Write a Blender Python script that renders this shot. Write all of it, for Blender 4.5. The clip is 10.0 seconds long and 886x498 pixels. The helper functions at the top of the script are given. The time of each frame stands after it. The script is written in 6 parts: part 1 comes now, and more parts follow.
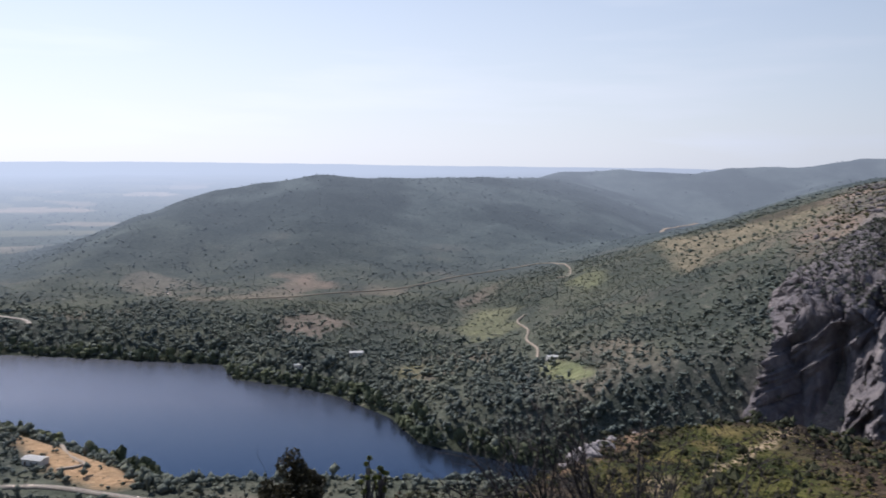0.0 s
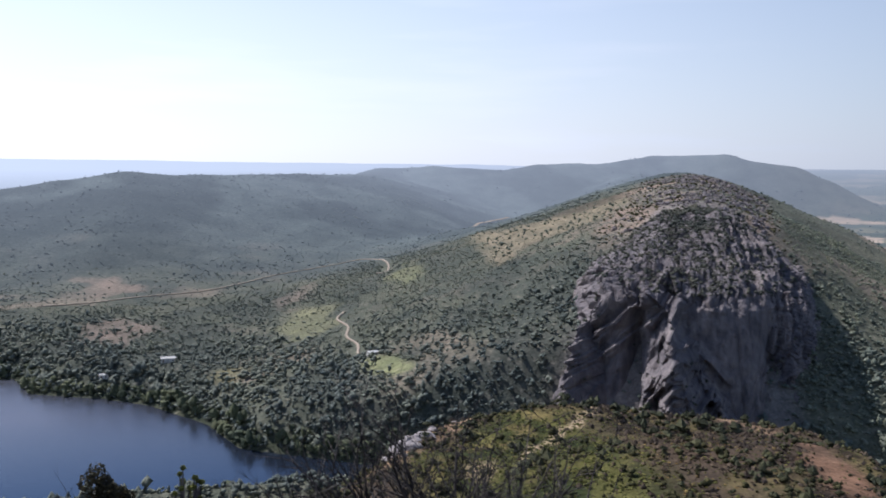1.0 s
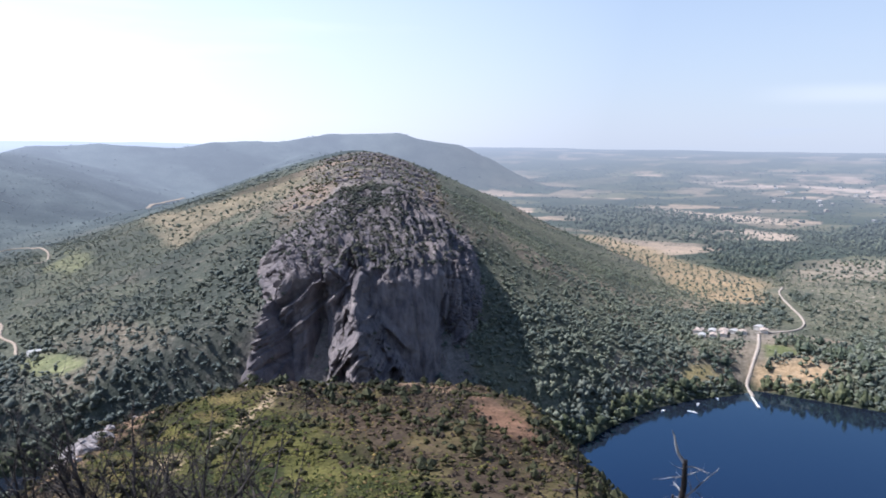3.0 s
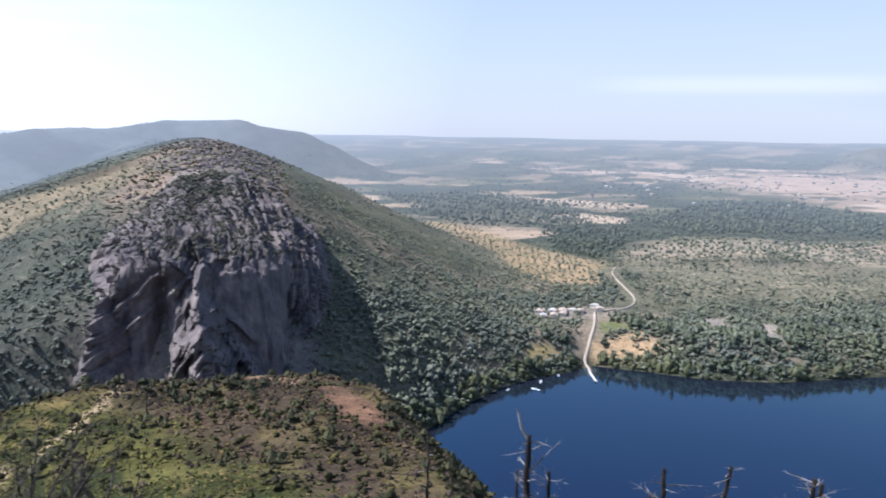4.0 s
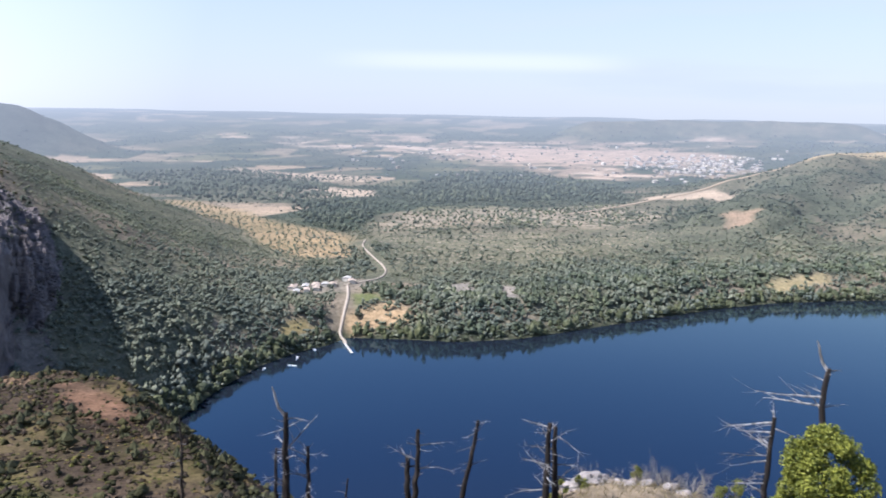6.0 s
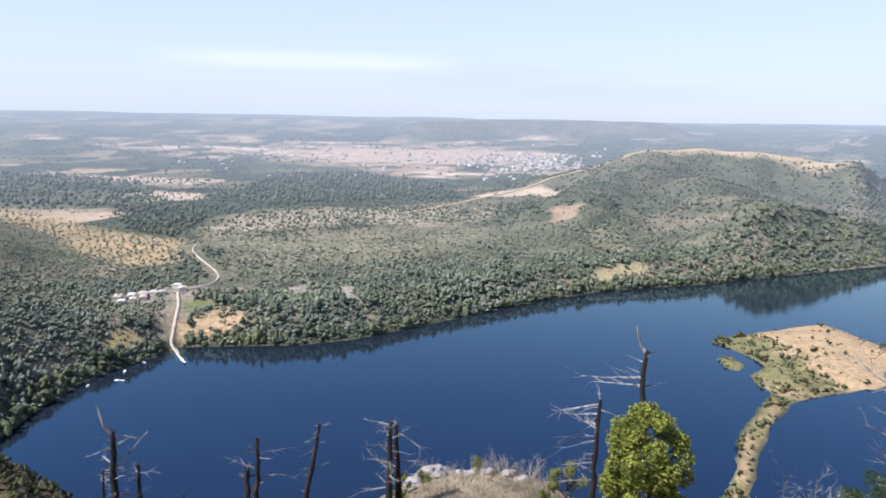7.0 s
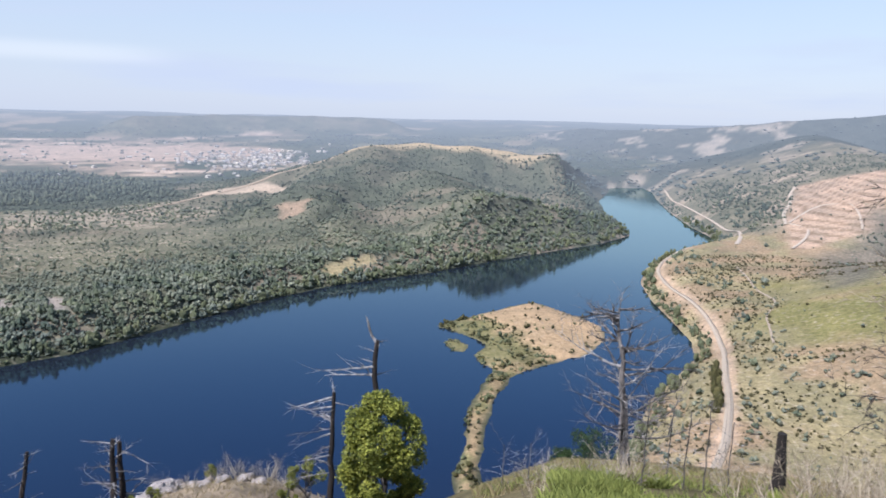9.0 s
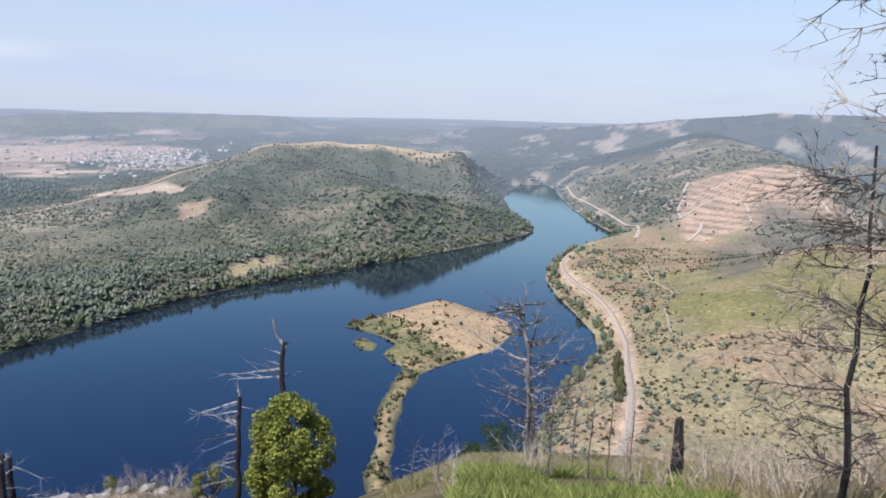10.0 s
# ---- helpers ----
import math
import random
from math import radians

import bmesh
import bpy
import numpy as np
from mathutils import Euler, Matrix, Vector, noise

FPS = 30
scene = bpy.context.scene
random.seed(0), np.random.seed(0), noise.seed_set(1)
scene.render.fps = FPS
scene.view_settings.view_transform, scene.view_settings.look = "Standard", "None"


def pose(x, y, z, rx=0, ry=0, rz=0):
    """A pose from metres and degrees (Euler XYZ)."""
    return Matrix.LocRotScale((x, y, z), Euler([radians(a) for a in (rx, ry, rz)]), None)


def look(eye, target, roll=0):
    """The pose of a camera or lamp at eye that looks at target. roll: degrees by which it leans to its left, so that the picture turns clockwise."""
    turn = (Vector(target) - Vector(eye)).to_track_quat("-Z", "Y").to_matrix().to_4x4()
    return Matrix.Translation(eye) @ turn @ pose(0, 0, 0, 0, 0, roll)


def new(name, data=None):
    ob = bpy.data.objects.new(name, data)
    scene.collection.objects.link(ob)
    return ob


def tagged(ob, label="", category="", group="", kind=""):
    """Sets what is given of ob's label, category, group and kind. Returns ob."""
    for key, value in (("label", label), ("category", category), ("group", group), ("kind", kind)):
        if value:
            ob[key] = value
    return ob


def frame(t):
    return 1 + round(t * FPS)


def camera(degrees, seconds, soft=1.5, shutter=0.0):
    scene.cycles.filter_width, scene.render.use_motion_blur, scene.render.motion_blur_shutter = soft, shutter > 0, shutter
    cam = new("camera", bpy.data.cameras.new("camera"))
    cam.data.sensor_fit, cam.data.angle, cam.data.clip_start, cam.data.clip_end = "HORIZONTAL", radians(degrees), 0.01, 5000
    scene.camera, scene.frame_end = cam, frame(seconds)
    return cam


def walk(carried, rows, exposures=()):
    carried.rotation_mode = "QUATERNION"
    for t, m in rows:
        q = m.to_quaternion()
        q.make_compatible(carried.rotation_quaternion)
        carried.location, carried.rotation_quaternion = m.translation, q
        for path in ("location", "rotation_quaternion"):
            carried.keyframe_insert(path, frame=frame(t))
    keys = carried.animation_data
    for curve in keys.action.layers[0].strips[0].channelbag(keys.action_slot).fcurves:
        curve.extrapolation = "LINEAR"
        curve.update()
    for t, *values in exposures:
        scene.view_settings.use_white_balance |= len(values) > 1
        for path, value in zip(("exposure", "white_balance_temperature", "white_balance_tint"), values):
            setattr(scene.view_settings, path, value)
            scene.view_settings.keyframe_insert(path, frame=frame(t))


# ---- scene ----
# A lookout on a quartzite ridge: the river widens on both sides of a gorge, a crag stands across it.
cam = camera(57.3, 10.0, soft=1.7, shutter=0.25)
EYE, ARM = 170.0, 0.25          # eye above the water; the arm's length by which the camera swings round
TURNS = [                       # seconds, yaw, pitch, lean to the left
    (0.0, 0.00, -6.00, 0.69), (0.5, -7.02, -5.93, 0.68), (1.0, -12.86, -6.09, 0.73), (1.5, -17.43, -6.66, 0.79),
    (2.0, -22.79, -7.09, 0.84), (2.5, -30.02, -7.11, 0.81), (2.7, -32.35, -7.19, 0.82), (3.8, -43.15, -7.83, 0.92), (4.0, -46.04, -8.03, 0.97), (4.5, -51.65, -8.55, 1.16),
    (5.0, -55.10, -9.11, 1.13), (5.2, -56.26, -9.30, 1.12), (6.3, -67.64, -9.46, 1.03), (6.5, -70.39, -9.40, 1.01), (7.0, -75.37, -9.33, 1.07), (7.5, -79.44, -9.31, 1.13),
    (8.0, -85.01, -9.26, 1.24), (8.5, -90.42, -9.23, 1.31), (9.0, -94.55, -9.24, 1.38), (9.5, -97.98, -9.23, 1.34),
    (10.0, -101.18, -9.21, 1.42),
]


def held(yaw, pitch, lean):
    a = radians(yaw)
    return (pose(-ARM * math.sin(a), ARM * (math.cos(a) - 1), EYE, 0, 0, yaw)
            @ pose(0, 0, 0, 90 + pitch) @ pose(0, 0, 0, 0, 0, lean))


walk(cam, [(t, held(y, p, r)) for t, y, p, r in TURNS],
     [(0.0, 0.08, 6000, 15), (1.0, 0.32, 5880, 15), (2.5, 0.66, 5770, 15), (5.0, 0.85, 5870, 15), (7.2, 0.90, 5950, 15), (10.0, 0.60, 5850, 15)])

# ---- light ----
SUN_AZ, SUN_EL = 41.0, 49.0     # degrees to the left of +y, and above the horizon
world = bpy.data.worlds.new("sky")
scene.world = world
world.use_nodes = True
wn = world.node_tree
sky = wn.nodes.new("ShaderNodeTexSky")
sky.sky_type, sky.sun_disc = "NISHITA", False
sky.sun_elevation, sky.sun_rotation = radians(SUN_EL), radians(-SUN_AZ)
sky.air_density, sky.dust_density, sky.ozone_density, sky.altitude = 1.15, 0.6, 2.2, 250
# thin high veil and a few streaks of cirrus over the clear sky
wco = wn.nodes.new("ShaderNodeTexCoord")
wmap = wn.nodes.new("ShaderNodeMapping")
wmap.inputs["Scale"].default_value = (1.0, 1.0, 9.0)
wn.links.new(wco.outputs["Generated"], wmap.inputs[0])
wisp = wn.nodes.new("ShaderNodeTexNoise")
wisp.inputs["Scale"].default_value, wisp.inputs["Detail"].default_value = 2.2, 5.0
wn.links.new(wmap.outputs[0], wisp.inputs["Vector"])
wr = wn.nodes.new("ShaderNodeMapRange")
for i, val in ((1, 0.52), (2, 0.8), (3, 0.58), (4, 0.82)):
    wr.inputs[i].default_value = val
wn.links.new(wisp.outputs["Fac"], wr.inputs[0])
along_bar = wn.nodes.new("ShaderNodeVectorMath")
along_bar.operation, along_bar.inputs[1].default_value = "DOT_PRODUCT", (math.sin(radians(66)), math.cos(radians(66)), 0.0)
wn.links.new(wco.outputs["Generated"], along_bar.inputs[0])
up = wn.nodes.new("ShaderNodeSeparateXYZ")
wn.links.new(wco.outputs["Generated"], up.inputs[0])
away = wn.nodes.new("ShaderNodeMath")
away.operation, away.inputs[1].default_value = "SUBTRACT", 0.062
wn.links.new(up.outputs["Z"], away.inputs[0])
gap = wn.nodes.new("ShaderNodeMath")
gap.operation = "ABSOLUTE"
wn.links.new(away.outputs[0], gap.inputs[0])
bar = []
for source, limits in ((along_bar.outputs["Value"], (0.975, 1.0, 0.0, 1.0)), (gap.outputs[0], (0.0, 0.017, 1.0, 0.0))):
    soft_edge = wn.nodes.new("ShaderNodeMapRange")
    soft_edge.interpolation_type = "SMOOTHERSTEP"
    for i, val in enumerate(limits):
        soft_edge.inputs[1 + i].default_value = val
    wn.links.new(source, soft_edge.inputs[0])
    bar.append(soft_edge)
veil = wn.nodes.new("ShaderNodeMix")
veil.data_type = "RGBA"
sep = wn.nodes.new("ShaderNodeSeparateXYZ")
wn.links.new(wco.outputs["Generated"], sep.inputs[0])
high = wn.nodes.new("ShaderNodeMapRange")          # the veil thins out towards the zenith
for i, val in ((1, 0.02), (2, 0.48), (3, 1.4), (4, 0.08)):
    high.inputs[i].default_value = val
wn.links.new(sep.outputs["Z"], high.inputs[0])
thin = wn.nodes.new("ShaderNodeMath")
thin.operation = "MULTIPLY"
wn.links.new(wr.outputs[0], thin.inputs[0])
wn.links.new(high.outputs[0], thin.inputs[1])
streak = wn.nodes.new("ShaderNodeMath")
streak.operation = "MULTIPLY"
wn.links.new(bar[0].outputs[0], streak.inputs[0])
wn.links.new(bar[1].outputs[0], streak.inputs[1])
shred = wn.nodes.new("ShaderNodeMath")
shred.operation = "MULTIPLY"
wn.links.new(streak.outputs[0], shred.inputs[0])
wn.links.new(wr.outputs[0], shred.inputs[1])
wn.links.new(thin.outputs[0], veil.inputs[0])
wn.links.new(sky.outputs[0], veil.inputs[6])
# the veil scatters forward: it is whiter round the sun
toward = wn.nodes.new("ShaderNodeVectorMath")
toward.operation = "DOT_PRODUCT"
toward.inputs[1].default_value = (-math.sin(radians(SUN_AZ)), math.cos(radians(SUN_AZ)), 0.25)
wn.links.new(wco.outputs["Generated"], toward.inputs[0])
shine = wn.nodes.new("ShaderNodeMapRange")
for i, val in ((1, 0.05), (2, 1.05), (3, 0.0), (4, 1.0)):
    shine.inputs[i].default_value = val
wn.links.new(toward.outputs["Value"], shine.inputs[0])
lit = wn.nodes.new("ShaderNodeMix")
lit.data_type = "RGBA"
lit.inputs[6].default_value, lit.inputs[7].default_value = (4.55, 5.05, 5.8, 1), (11.2, 11.5, 11.9, 1)
wn.links.new(shine.outputs[0], lit.inputs[0])
cirrus = wn.nodes.new("ShaderNodeMix")
cirrus.data_type = "RGBA"
cirrus.inputs[7].default_value = (6.3, 6.45, 6.7, 1)
wn.links.new(shred.outputs[0], cirrus.inputs[0])
wn.links.new(lit.outputs[2], cirrus.inputs[6])
wn.links.new(cirrus.outputs[2], veil.inputs[7])
wn.nodes["Background"].inputs[1].default_value = 0.090
wn.links.new(veil.outputs[2], wn.nodes["Background"].inputs[0])
sun = new("sun", bpy.data.lights.new("sun", "SUN"))
sun.data.energy, sun.data.angle, sun.data.color = 4.7, radians(0.55), (1.0, 0.95, 0.87)
sa, se = radians(SUN_AZ), radians(SUN_EL)
to_sun = Vector((-math.sin(sa) * math.cos(se), math.cos(sa) * math.cos(se), math.sin(se)))
sun.matrix_world = look(to_sun * 300 + Vector((0, 0, 200)), (0, 0, 200))

# ---- noise and plan arithmetic ----
rng = np.random.default_rng(7)


def lattice(ix, iy, seed):
    n = (ix * 374761393 + iy * 668265263 + seed * 974634781) & 0x7FFFFFFF
    n = ((n ^ (n >> 13)) * 1274126177) & 0x7FFFFFFF
    return ((n ^ (n >> 16)) & 0xFFFF) / 65535.0


def vnoise(x, y, seed=0):
    ix, iy = np.floor(x).astype(np.int64), np.floor(y).astype(np.int64)
    fx, fy = x - ix, y - iy
    fx, fy = fx * fx * fx * (fx * (fx * 6 - 15) + 10), fy * fy * fy * (fy * (fy * 6 - 15) + 10)
    a, b = lattice(ix, iy, seed), lattice(ix + 1, iy, seed)
    c, d = lattice(ix, iy + 1, seed), lattice(ix + 1, iy + 1, seed)
    return (a + (b - a) * fx) * (1 - fy) + (c + (d - c) * fx) * fy


def fbm(x, y, size, octaves=4, seed=0):
    s, amp, tot = 0.0, 1.0, 0.0
    for o in range(octaves):
        s = s + amp * vnoise(x / size + 17.3 * o, y / size - 9.1 * o, seed + o)
        tot, amp, size = tot + amp, amp * 0.5, size * 0.5
    return s / tot


def smooth(a, b, x):
    u = np.clip((x - a) / (b - a), 0, 1)
    return u * u * (3 - 2 * u)


def smax(a, b, k):
    h = np.clip(0.5 + 0.5 * (a - b) / k, 0, 1)
    return b + (a - b) * h + k * h * (1 - h)


def smin(a, b, k):
    return -smax(-a, -b, k)


def to_line(x, y, pts, closed=False):
    """Distance to a line of plan points, with the values (z, width...) carried along it."""
    p = np.array(pts, float)
    if closed:
        p = np.vstack([p, p[:1]])
    best, val, side = np.full(x.shape, 1e9), [np.zeros(x.shape) for _ in range(p.shape[1] - 2)], np.zeros(x.shape)
    for a, b in zip(p[:-1], p[1:]):
        dx, dy = b[0] - a[0], b[1] - a[1]
        u = np.clip(((x - a[0]) * dx + (y - a[1]) * dy) / (dx * dx + dy * dy), 0, 1)
        d = np.hypot(x - a[0] - u * dx, y - a[1] - u * dy)
        m = d < best
        best = np.where(m, d, best)
        side = np.where(m, np.sign(dx * (y - a[1]) - dy * (x - a[0])), side)
        for i in range(len(val)):
            val[i] = np.where(m, a[2 + i] + u * (b[2 + i] - a[2 + i]), val[i])
    return best, side, val


def inside(x, y, pts):
    r = np.zeros(x.shape, bool)
    for (x0, y0), (x1, y1) in zip(pts, pts[1:] + pts[:1]):
        c = (y0 > y) != (y1 > y)
        r ^= c & (x < (x1 - x0) * (y - y0) / ((y1 - y0) or 1e-9) + x0)
    return r


def azimuth(x, y):
    return np.degrees(np.arctan2(-x, y))


# ---- plan of the water ----
FAR_SHORE = [(-900, 760), (-600, 720), (-385, 693), (-282, 681), (-185, 668), (-162, 622), (-107, 600), (-75, 578),
             (-34, 530), (-12, 480), (60, 440), (158, 395), (240, 345), (318, 318), (362, 332), (415, 341), (451, 339),
             (481, 330), (505, 328), (522, 288), (535, 252), (566, 214), (608, 186), (690, 134), (749, 94), (800, 52),
             (840, 3), (882, -60), (945, -126), (1023, -214), (1109, -314), (1188, -377), (1274, -394), (1431, -409),
             (1689, -463), (1895, -540), (2050, -590)]
NEAR_SHORE = [(2060, -680), (1935, -664), (1760, -615), (1528, -559), (1287, -512), (1173, -500), (1062, -450),
              (1025, -402), (990, -358), (915, -313), (831, -279), (747, -263), (666, -254), (600, -246), (554, -230),
              (503, -194), (467, -166), (430, -150), (385, -125), (330, -95), (290, -45), (262, 30), (248, 110),
              (252, 180), (262, 240), (235, 282), (175, 330), (100, 372), (20, 395), (-60, 400), (-134, 400),
              (-150, 418), (-194, 448), (-240, 477), (-275, 492), (-420, 540), (-900, 600)]
WATER = FAR_SHORE + NEAR_SHORE
ISLAND = [(650, -50), (662, -63), (695, -96), (736, -145), (700, -166), (650, -186), (602, -176), (559, -146),
          (541, -115), (512, -86), (475, -72), (430, -59), (391, -52), (350, -46), (300, -62), (285, -45), (340, -37),
          (364, -38), (400, -46), (448, -53), (497, -69), (529, -81), (546, -72), (566, -70), (588, -82), (621, -70),
          (641, -52)]
ISLET = [(599, -50), (609, -60), (592, -69), (572, -63), (578, -54)]

# crest lines: x, y, height, half width
RIDGE = [(262, 455, 92, 210), (315, 540, 126, 340), (345, 590, 139, 400), (430, 760, 153, 520), (500, 870, 160, 600),
         (590, 1060, 157, 600), (690, 1350, 112, 420), (830, 1700, 120, 420), (1050, 2100, 150, 460)]
LEFT_HILL = [(-445, 790, 24, 130), (-450, 950, 34, 190), (-434, 1065, 54, 240), (-400, 1190, 84, 300),
             (-362, 1352, 124, 360), (-214, 1434, 146, 560), (-100, 1500, 142, 600), (75, 1650, 146, 600),
             (200, 1850, 136, 560), (340, 2270, 147, 520)]
FRONT_SPUR = [(1400, -70, 84, 260), (1190, -110, 68, 170), (1075, -146, 68, 120), (1110, -205, 58, 130), (1150, -270, 40, 120),
              (1180, -335, 22, 100)]
FAR_RIDGE = [(340, 2270, 147, 520), (490, 2250, 160, 480), (680, 2230, 152, 480), (800, 2250, 168, 480),
             (1050, 2330, 177, 480), (1238, 2400, 202, 420), (1427, 2292, 209, 420), (1500, 2240, 184, 380),
             (1590, 2190, 175, 330), (1650, 2130, 140, 280)]
RIGHT_SHOULDER = [(1180, 380, 16, 90), (1300, 320, 24, 130), (1480, 225, 44, 200), (1670, 118, 74, 300), (1690, 20, 108, 380)]
RIGHT_HILL = [(1010, 60, 30, 180), (1230, 60, 60, 260), (1480, 30, 92, 360), (1640, 10, 113, 430),
              (1700, -70, 118, 430), (1690, -170, 108, 380), (1650, -330, 96, 300), (1770, -400, 84, 240), (1920, -480, 60, 200)]
TERRACE_HILL = [(1040, -700, 78, 330), (1200, -800, 100, 420), (1500, -900, 120, 480), (2100, -1150, 150, 600)]
FAR_RIGHT = [(3500, -760, 128, 700), (2900, -1100, 150, 700), (2673, -1362, 186, 700), (2516, -1634, 213, 700),
             (2264, -1968, 205, 700), (1500, -2600, 200, 700)]
FAR_NORTH = [(3300, 950, 150, 420), (3500, 700, 160, 420), (3620, 300, 164, 420), (3700, 0, 158, 420)]


def crest(x, y, line, sharp=40.0, power=1.35, right=1.0):
    """Height of a ridge along a line of crest points; right: how much narrower it is on that side."""
    p = np.array(line, float)
    best = np.zeros(x.shape)
    for a, b in zip(p[:-1], p[1:]):
        dx, dy = b[0] - a[0], b[1] - a[1]
        u = np.clip(((x - a[0]) * dx + (y - a[1]) * dy) / (dx * dx + dy * dy), 0, 1)
        d = np.hypot(x - a[0] - u * dx, y - a[1] - u * dy)
        wd = a[3] + u * (b[3] - a[3])
        if right != 1.0:
            wd = wd * np.where(dx * (y - a[1]) - dy * (x - a[0]) < 0, right, 1.0)
        d = np.sqrt(d * d + sharp * sharp) - sharp
        best = smax(best, (a[2] + u * (b[2] - a[2])) * np.clip(1 - d / wd, 0, 1) ** power, 6.0) - 0.0
    return np.maximum(best - 1.5, 0)


def shore_distance(x, y):
    d, _, _ = to_line(x, y, WATER, True)
    s = np.where(inside(x, y, WATER), -d, d)
    for isle in (ISLAND, ISLET):
        e, _, _ = to_line(x, y, isle, True)
        s = np.maximum(s, np.where(inside(x, y, isle), e, -e) + 1.0 + 7 * (fbm(x, y, 20, 3, 15) - 0.5))
    return s


# the crag's own axes: along the ridge, and across it to the right
CRAG_AT, CRAG_U, CRAG_V = (292, 505), (0.53, 0.848), (0.848, -0.53)


def crag_frame(x, y):
    dx, dy = x - CRAG_AT[0], y - CRAG_AT[1]
    return dx * CRAG_U[0] + dy * CRAG_U[1], dx * CRAG_V[0] + dy * CRAG_V[1]


def crag_mask(x, y):
    u, v = crag_frame(x, y)
    half = 48 - 0.16 * u
    return (1 - smooth(0.8, 1.05, np.abs(v) / half)) * smooth(-165, -140, u) * (1 - smooth(70, 130, u))


def lowland(x, y):
    r = np.hypot(x, y)
    base = 9 + 148 * smooth(1150, 5000, r) ** 1.45 + 7 * (fbm(x, y, 700, 3, 3) - 0.5) * smooth(500, 1500, r)
    return base + 12 * (fbm(x, y, 330, 3, 5) - 0.45) * smooth(300, 900, r)


def height(x, y):
    r, az = np.hypot(x, y), azimuth(x, y)
    z = lowland(x, y)
    rough = (fbm(x, y, 160, 5, 11) - 0.5)
    for line, k in ((RIDGE, 20), (LEFT_HILL, 25), (FAR_RIDGE, 25), (RIGHT_HILL, 20), (FRONT_SPUR, 10), (RIGHT_SHOULDER, 12), (TERRACE_HILL, 25), (FAR_RIGHT, 30),
                    (FAR_NORTH, 20)):
        c = crest(x, y, line, right=0.7 if line is RIDGE else 1.0)
        gully = 1 + (0.62 if line is RIGHT_HILL else 0.4) * (fbm(x + 60 * rough, y, 210, 4, 21) - 0.5) * np.clip(1.5 - c / 110, 0.15, 1)
        if line is LEFT_HILL:
            gully = 1 + 0.85 * (fbm(x + 60 * rough, y, 230, 4, 23) - 0.5) * np.clip(1.35 - c / 110, 0.1, 1)
        if line is RIGHT_HILL:
            ravine = 1 - np.abs(2 * fbm(x * 0.8 + 80 * rough, y * 1.5, 190, 3, 25) - 1)
            gully = gully - 0.34 * np.clip(ravine - 0.72, 0, 1) / 0.28 * np.clip(1.25 - c / 85, 0, 1)
        z = smax(z, c * gully, k)
    # the crag, with steep flanks
    u, v = crag_frame(x, y)
    top = np.interp(u, [-150, -120, -60, 0, 45, 100, 170], [15, 60, 98, 120, 132, 139, 140])
    half = 60 - 0.16 * u
    flank = np.clip((np.abs(v) - half * 0.6) / 60, 0, 2)
    z = smax(z, np.where(u > -150, (top - 3 * (v / 40) ** 2) * (1 - smooth(0, 1, flank)), 0) - 5, 8)
    # the lookout's own hill
    wrap = np.where(az > 100, az - 360, az)
    slope = np.interp(wrap, [-260, -200, -140, -124, -104, -94, -60, -40, -18, -5, 25, 60, 100],
                      [0.12, 0.05, 0.30, 0.395, 0.42, 0.50, 0.535, 0.50, 0.50, 0.53, 0.56, 0.50, 0.12])
    hill = 168.35 - slope * (np.sqrt(r * r + 9) - 3)
    hill = hill - np.where((wrap < -96) & (wrap > -175), 1, 0) * 0.26 * np.clip(r - 75, 0, 190)
    # the shelf in front of the gorge, with a rocky rim on its left
    d, side, _ = to_line(x, y, [(60, 120), (95, 200), (125, 285)])
    edge = np.clip(np.where(side > 0, d - 56 - 14 * smooth(200, 300, r), d - 50 - 0.17 * np.clip(r - 149, -25, 90) - 7 * rough), 0, 200)
    shelf = 106 - 0.115 * (r - 120) - 0.0009 * np.clip(d, 0, 500) ** 2 + 4 * rough - np.where(side > 0, 0.45 * edge + 0.012 * edge ** 2, 0.85 * edge)
    brink = 240 - 1.1 * np.clip(58 - x, 0, 40) - 0.4 * np.clip(x - 110, 0, 60) + 12 * rough
    shelf = shelf - 0.9 * np.clip(y - brink, 0, 200) + 4.5 * (fbm(x, y, 30, 3, 27) - 0.5)
    hill = smax(hill, shelf, 6)
    hill = hill + 2.0 * np.exp(-(((x - 31.2) ** 2 + (y - 6.4) ** 2) / 21.0) ** 1.6)
    z = smax(z, hill + 5 * rough * smooth(25, 90, r), 6)
    # the yellow spur on the near bank
    z = smax(z, crest(x, y, [(420, -330, 52, 150), (520, -400, 62, 190), (640, -520, 66, 260)]), 14)
    s = shore_distance(x, y)
    near_gorge = np.exp(-(((x - 150) / 190) ** 2 + ((y - 380) / 130) ** 2))
    isle = np.exp(-(((x - 560) / 190) ** 2 + ((y + 105) / 95) ** 2))
    bank = 0.25 + np.clip(s, 0, None) * (0.42 + 1.0 * near_gorge) + 0.004 * np.clip(s, 0, 90) ** 2 + 1.5 * np.clip(s - 70, 0, None)
    low = 0.2 + np.clip(s, 0, None) * 0.16
    z = np.where(isle > 0.35, smin(z, low, 2), z)
    z = smin(z, bank, 5)
    return np.where(s > 0, np.maximum(z, 0.15 + 0.02 * np.minimum(s, 10)), np.maximum(-6, s * 0.35))


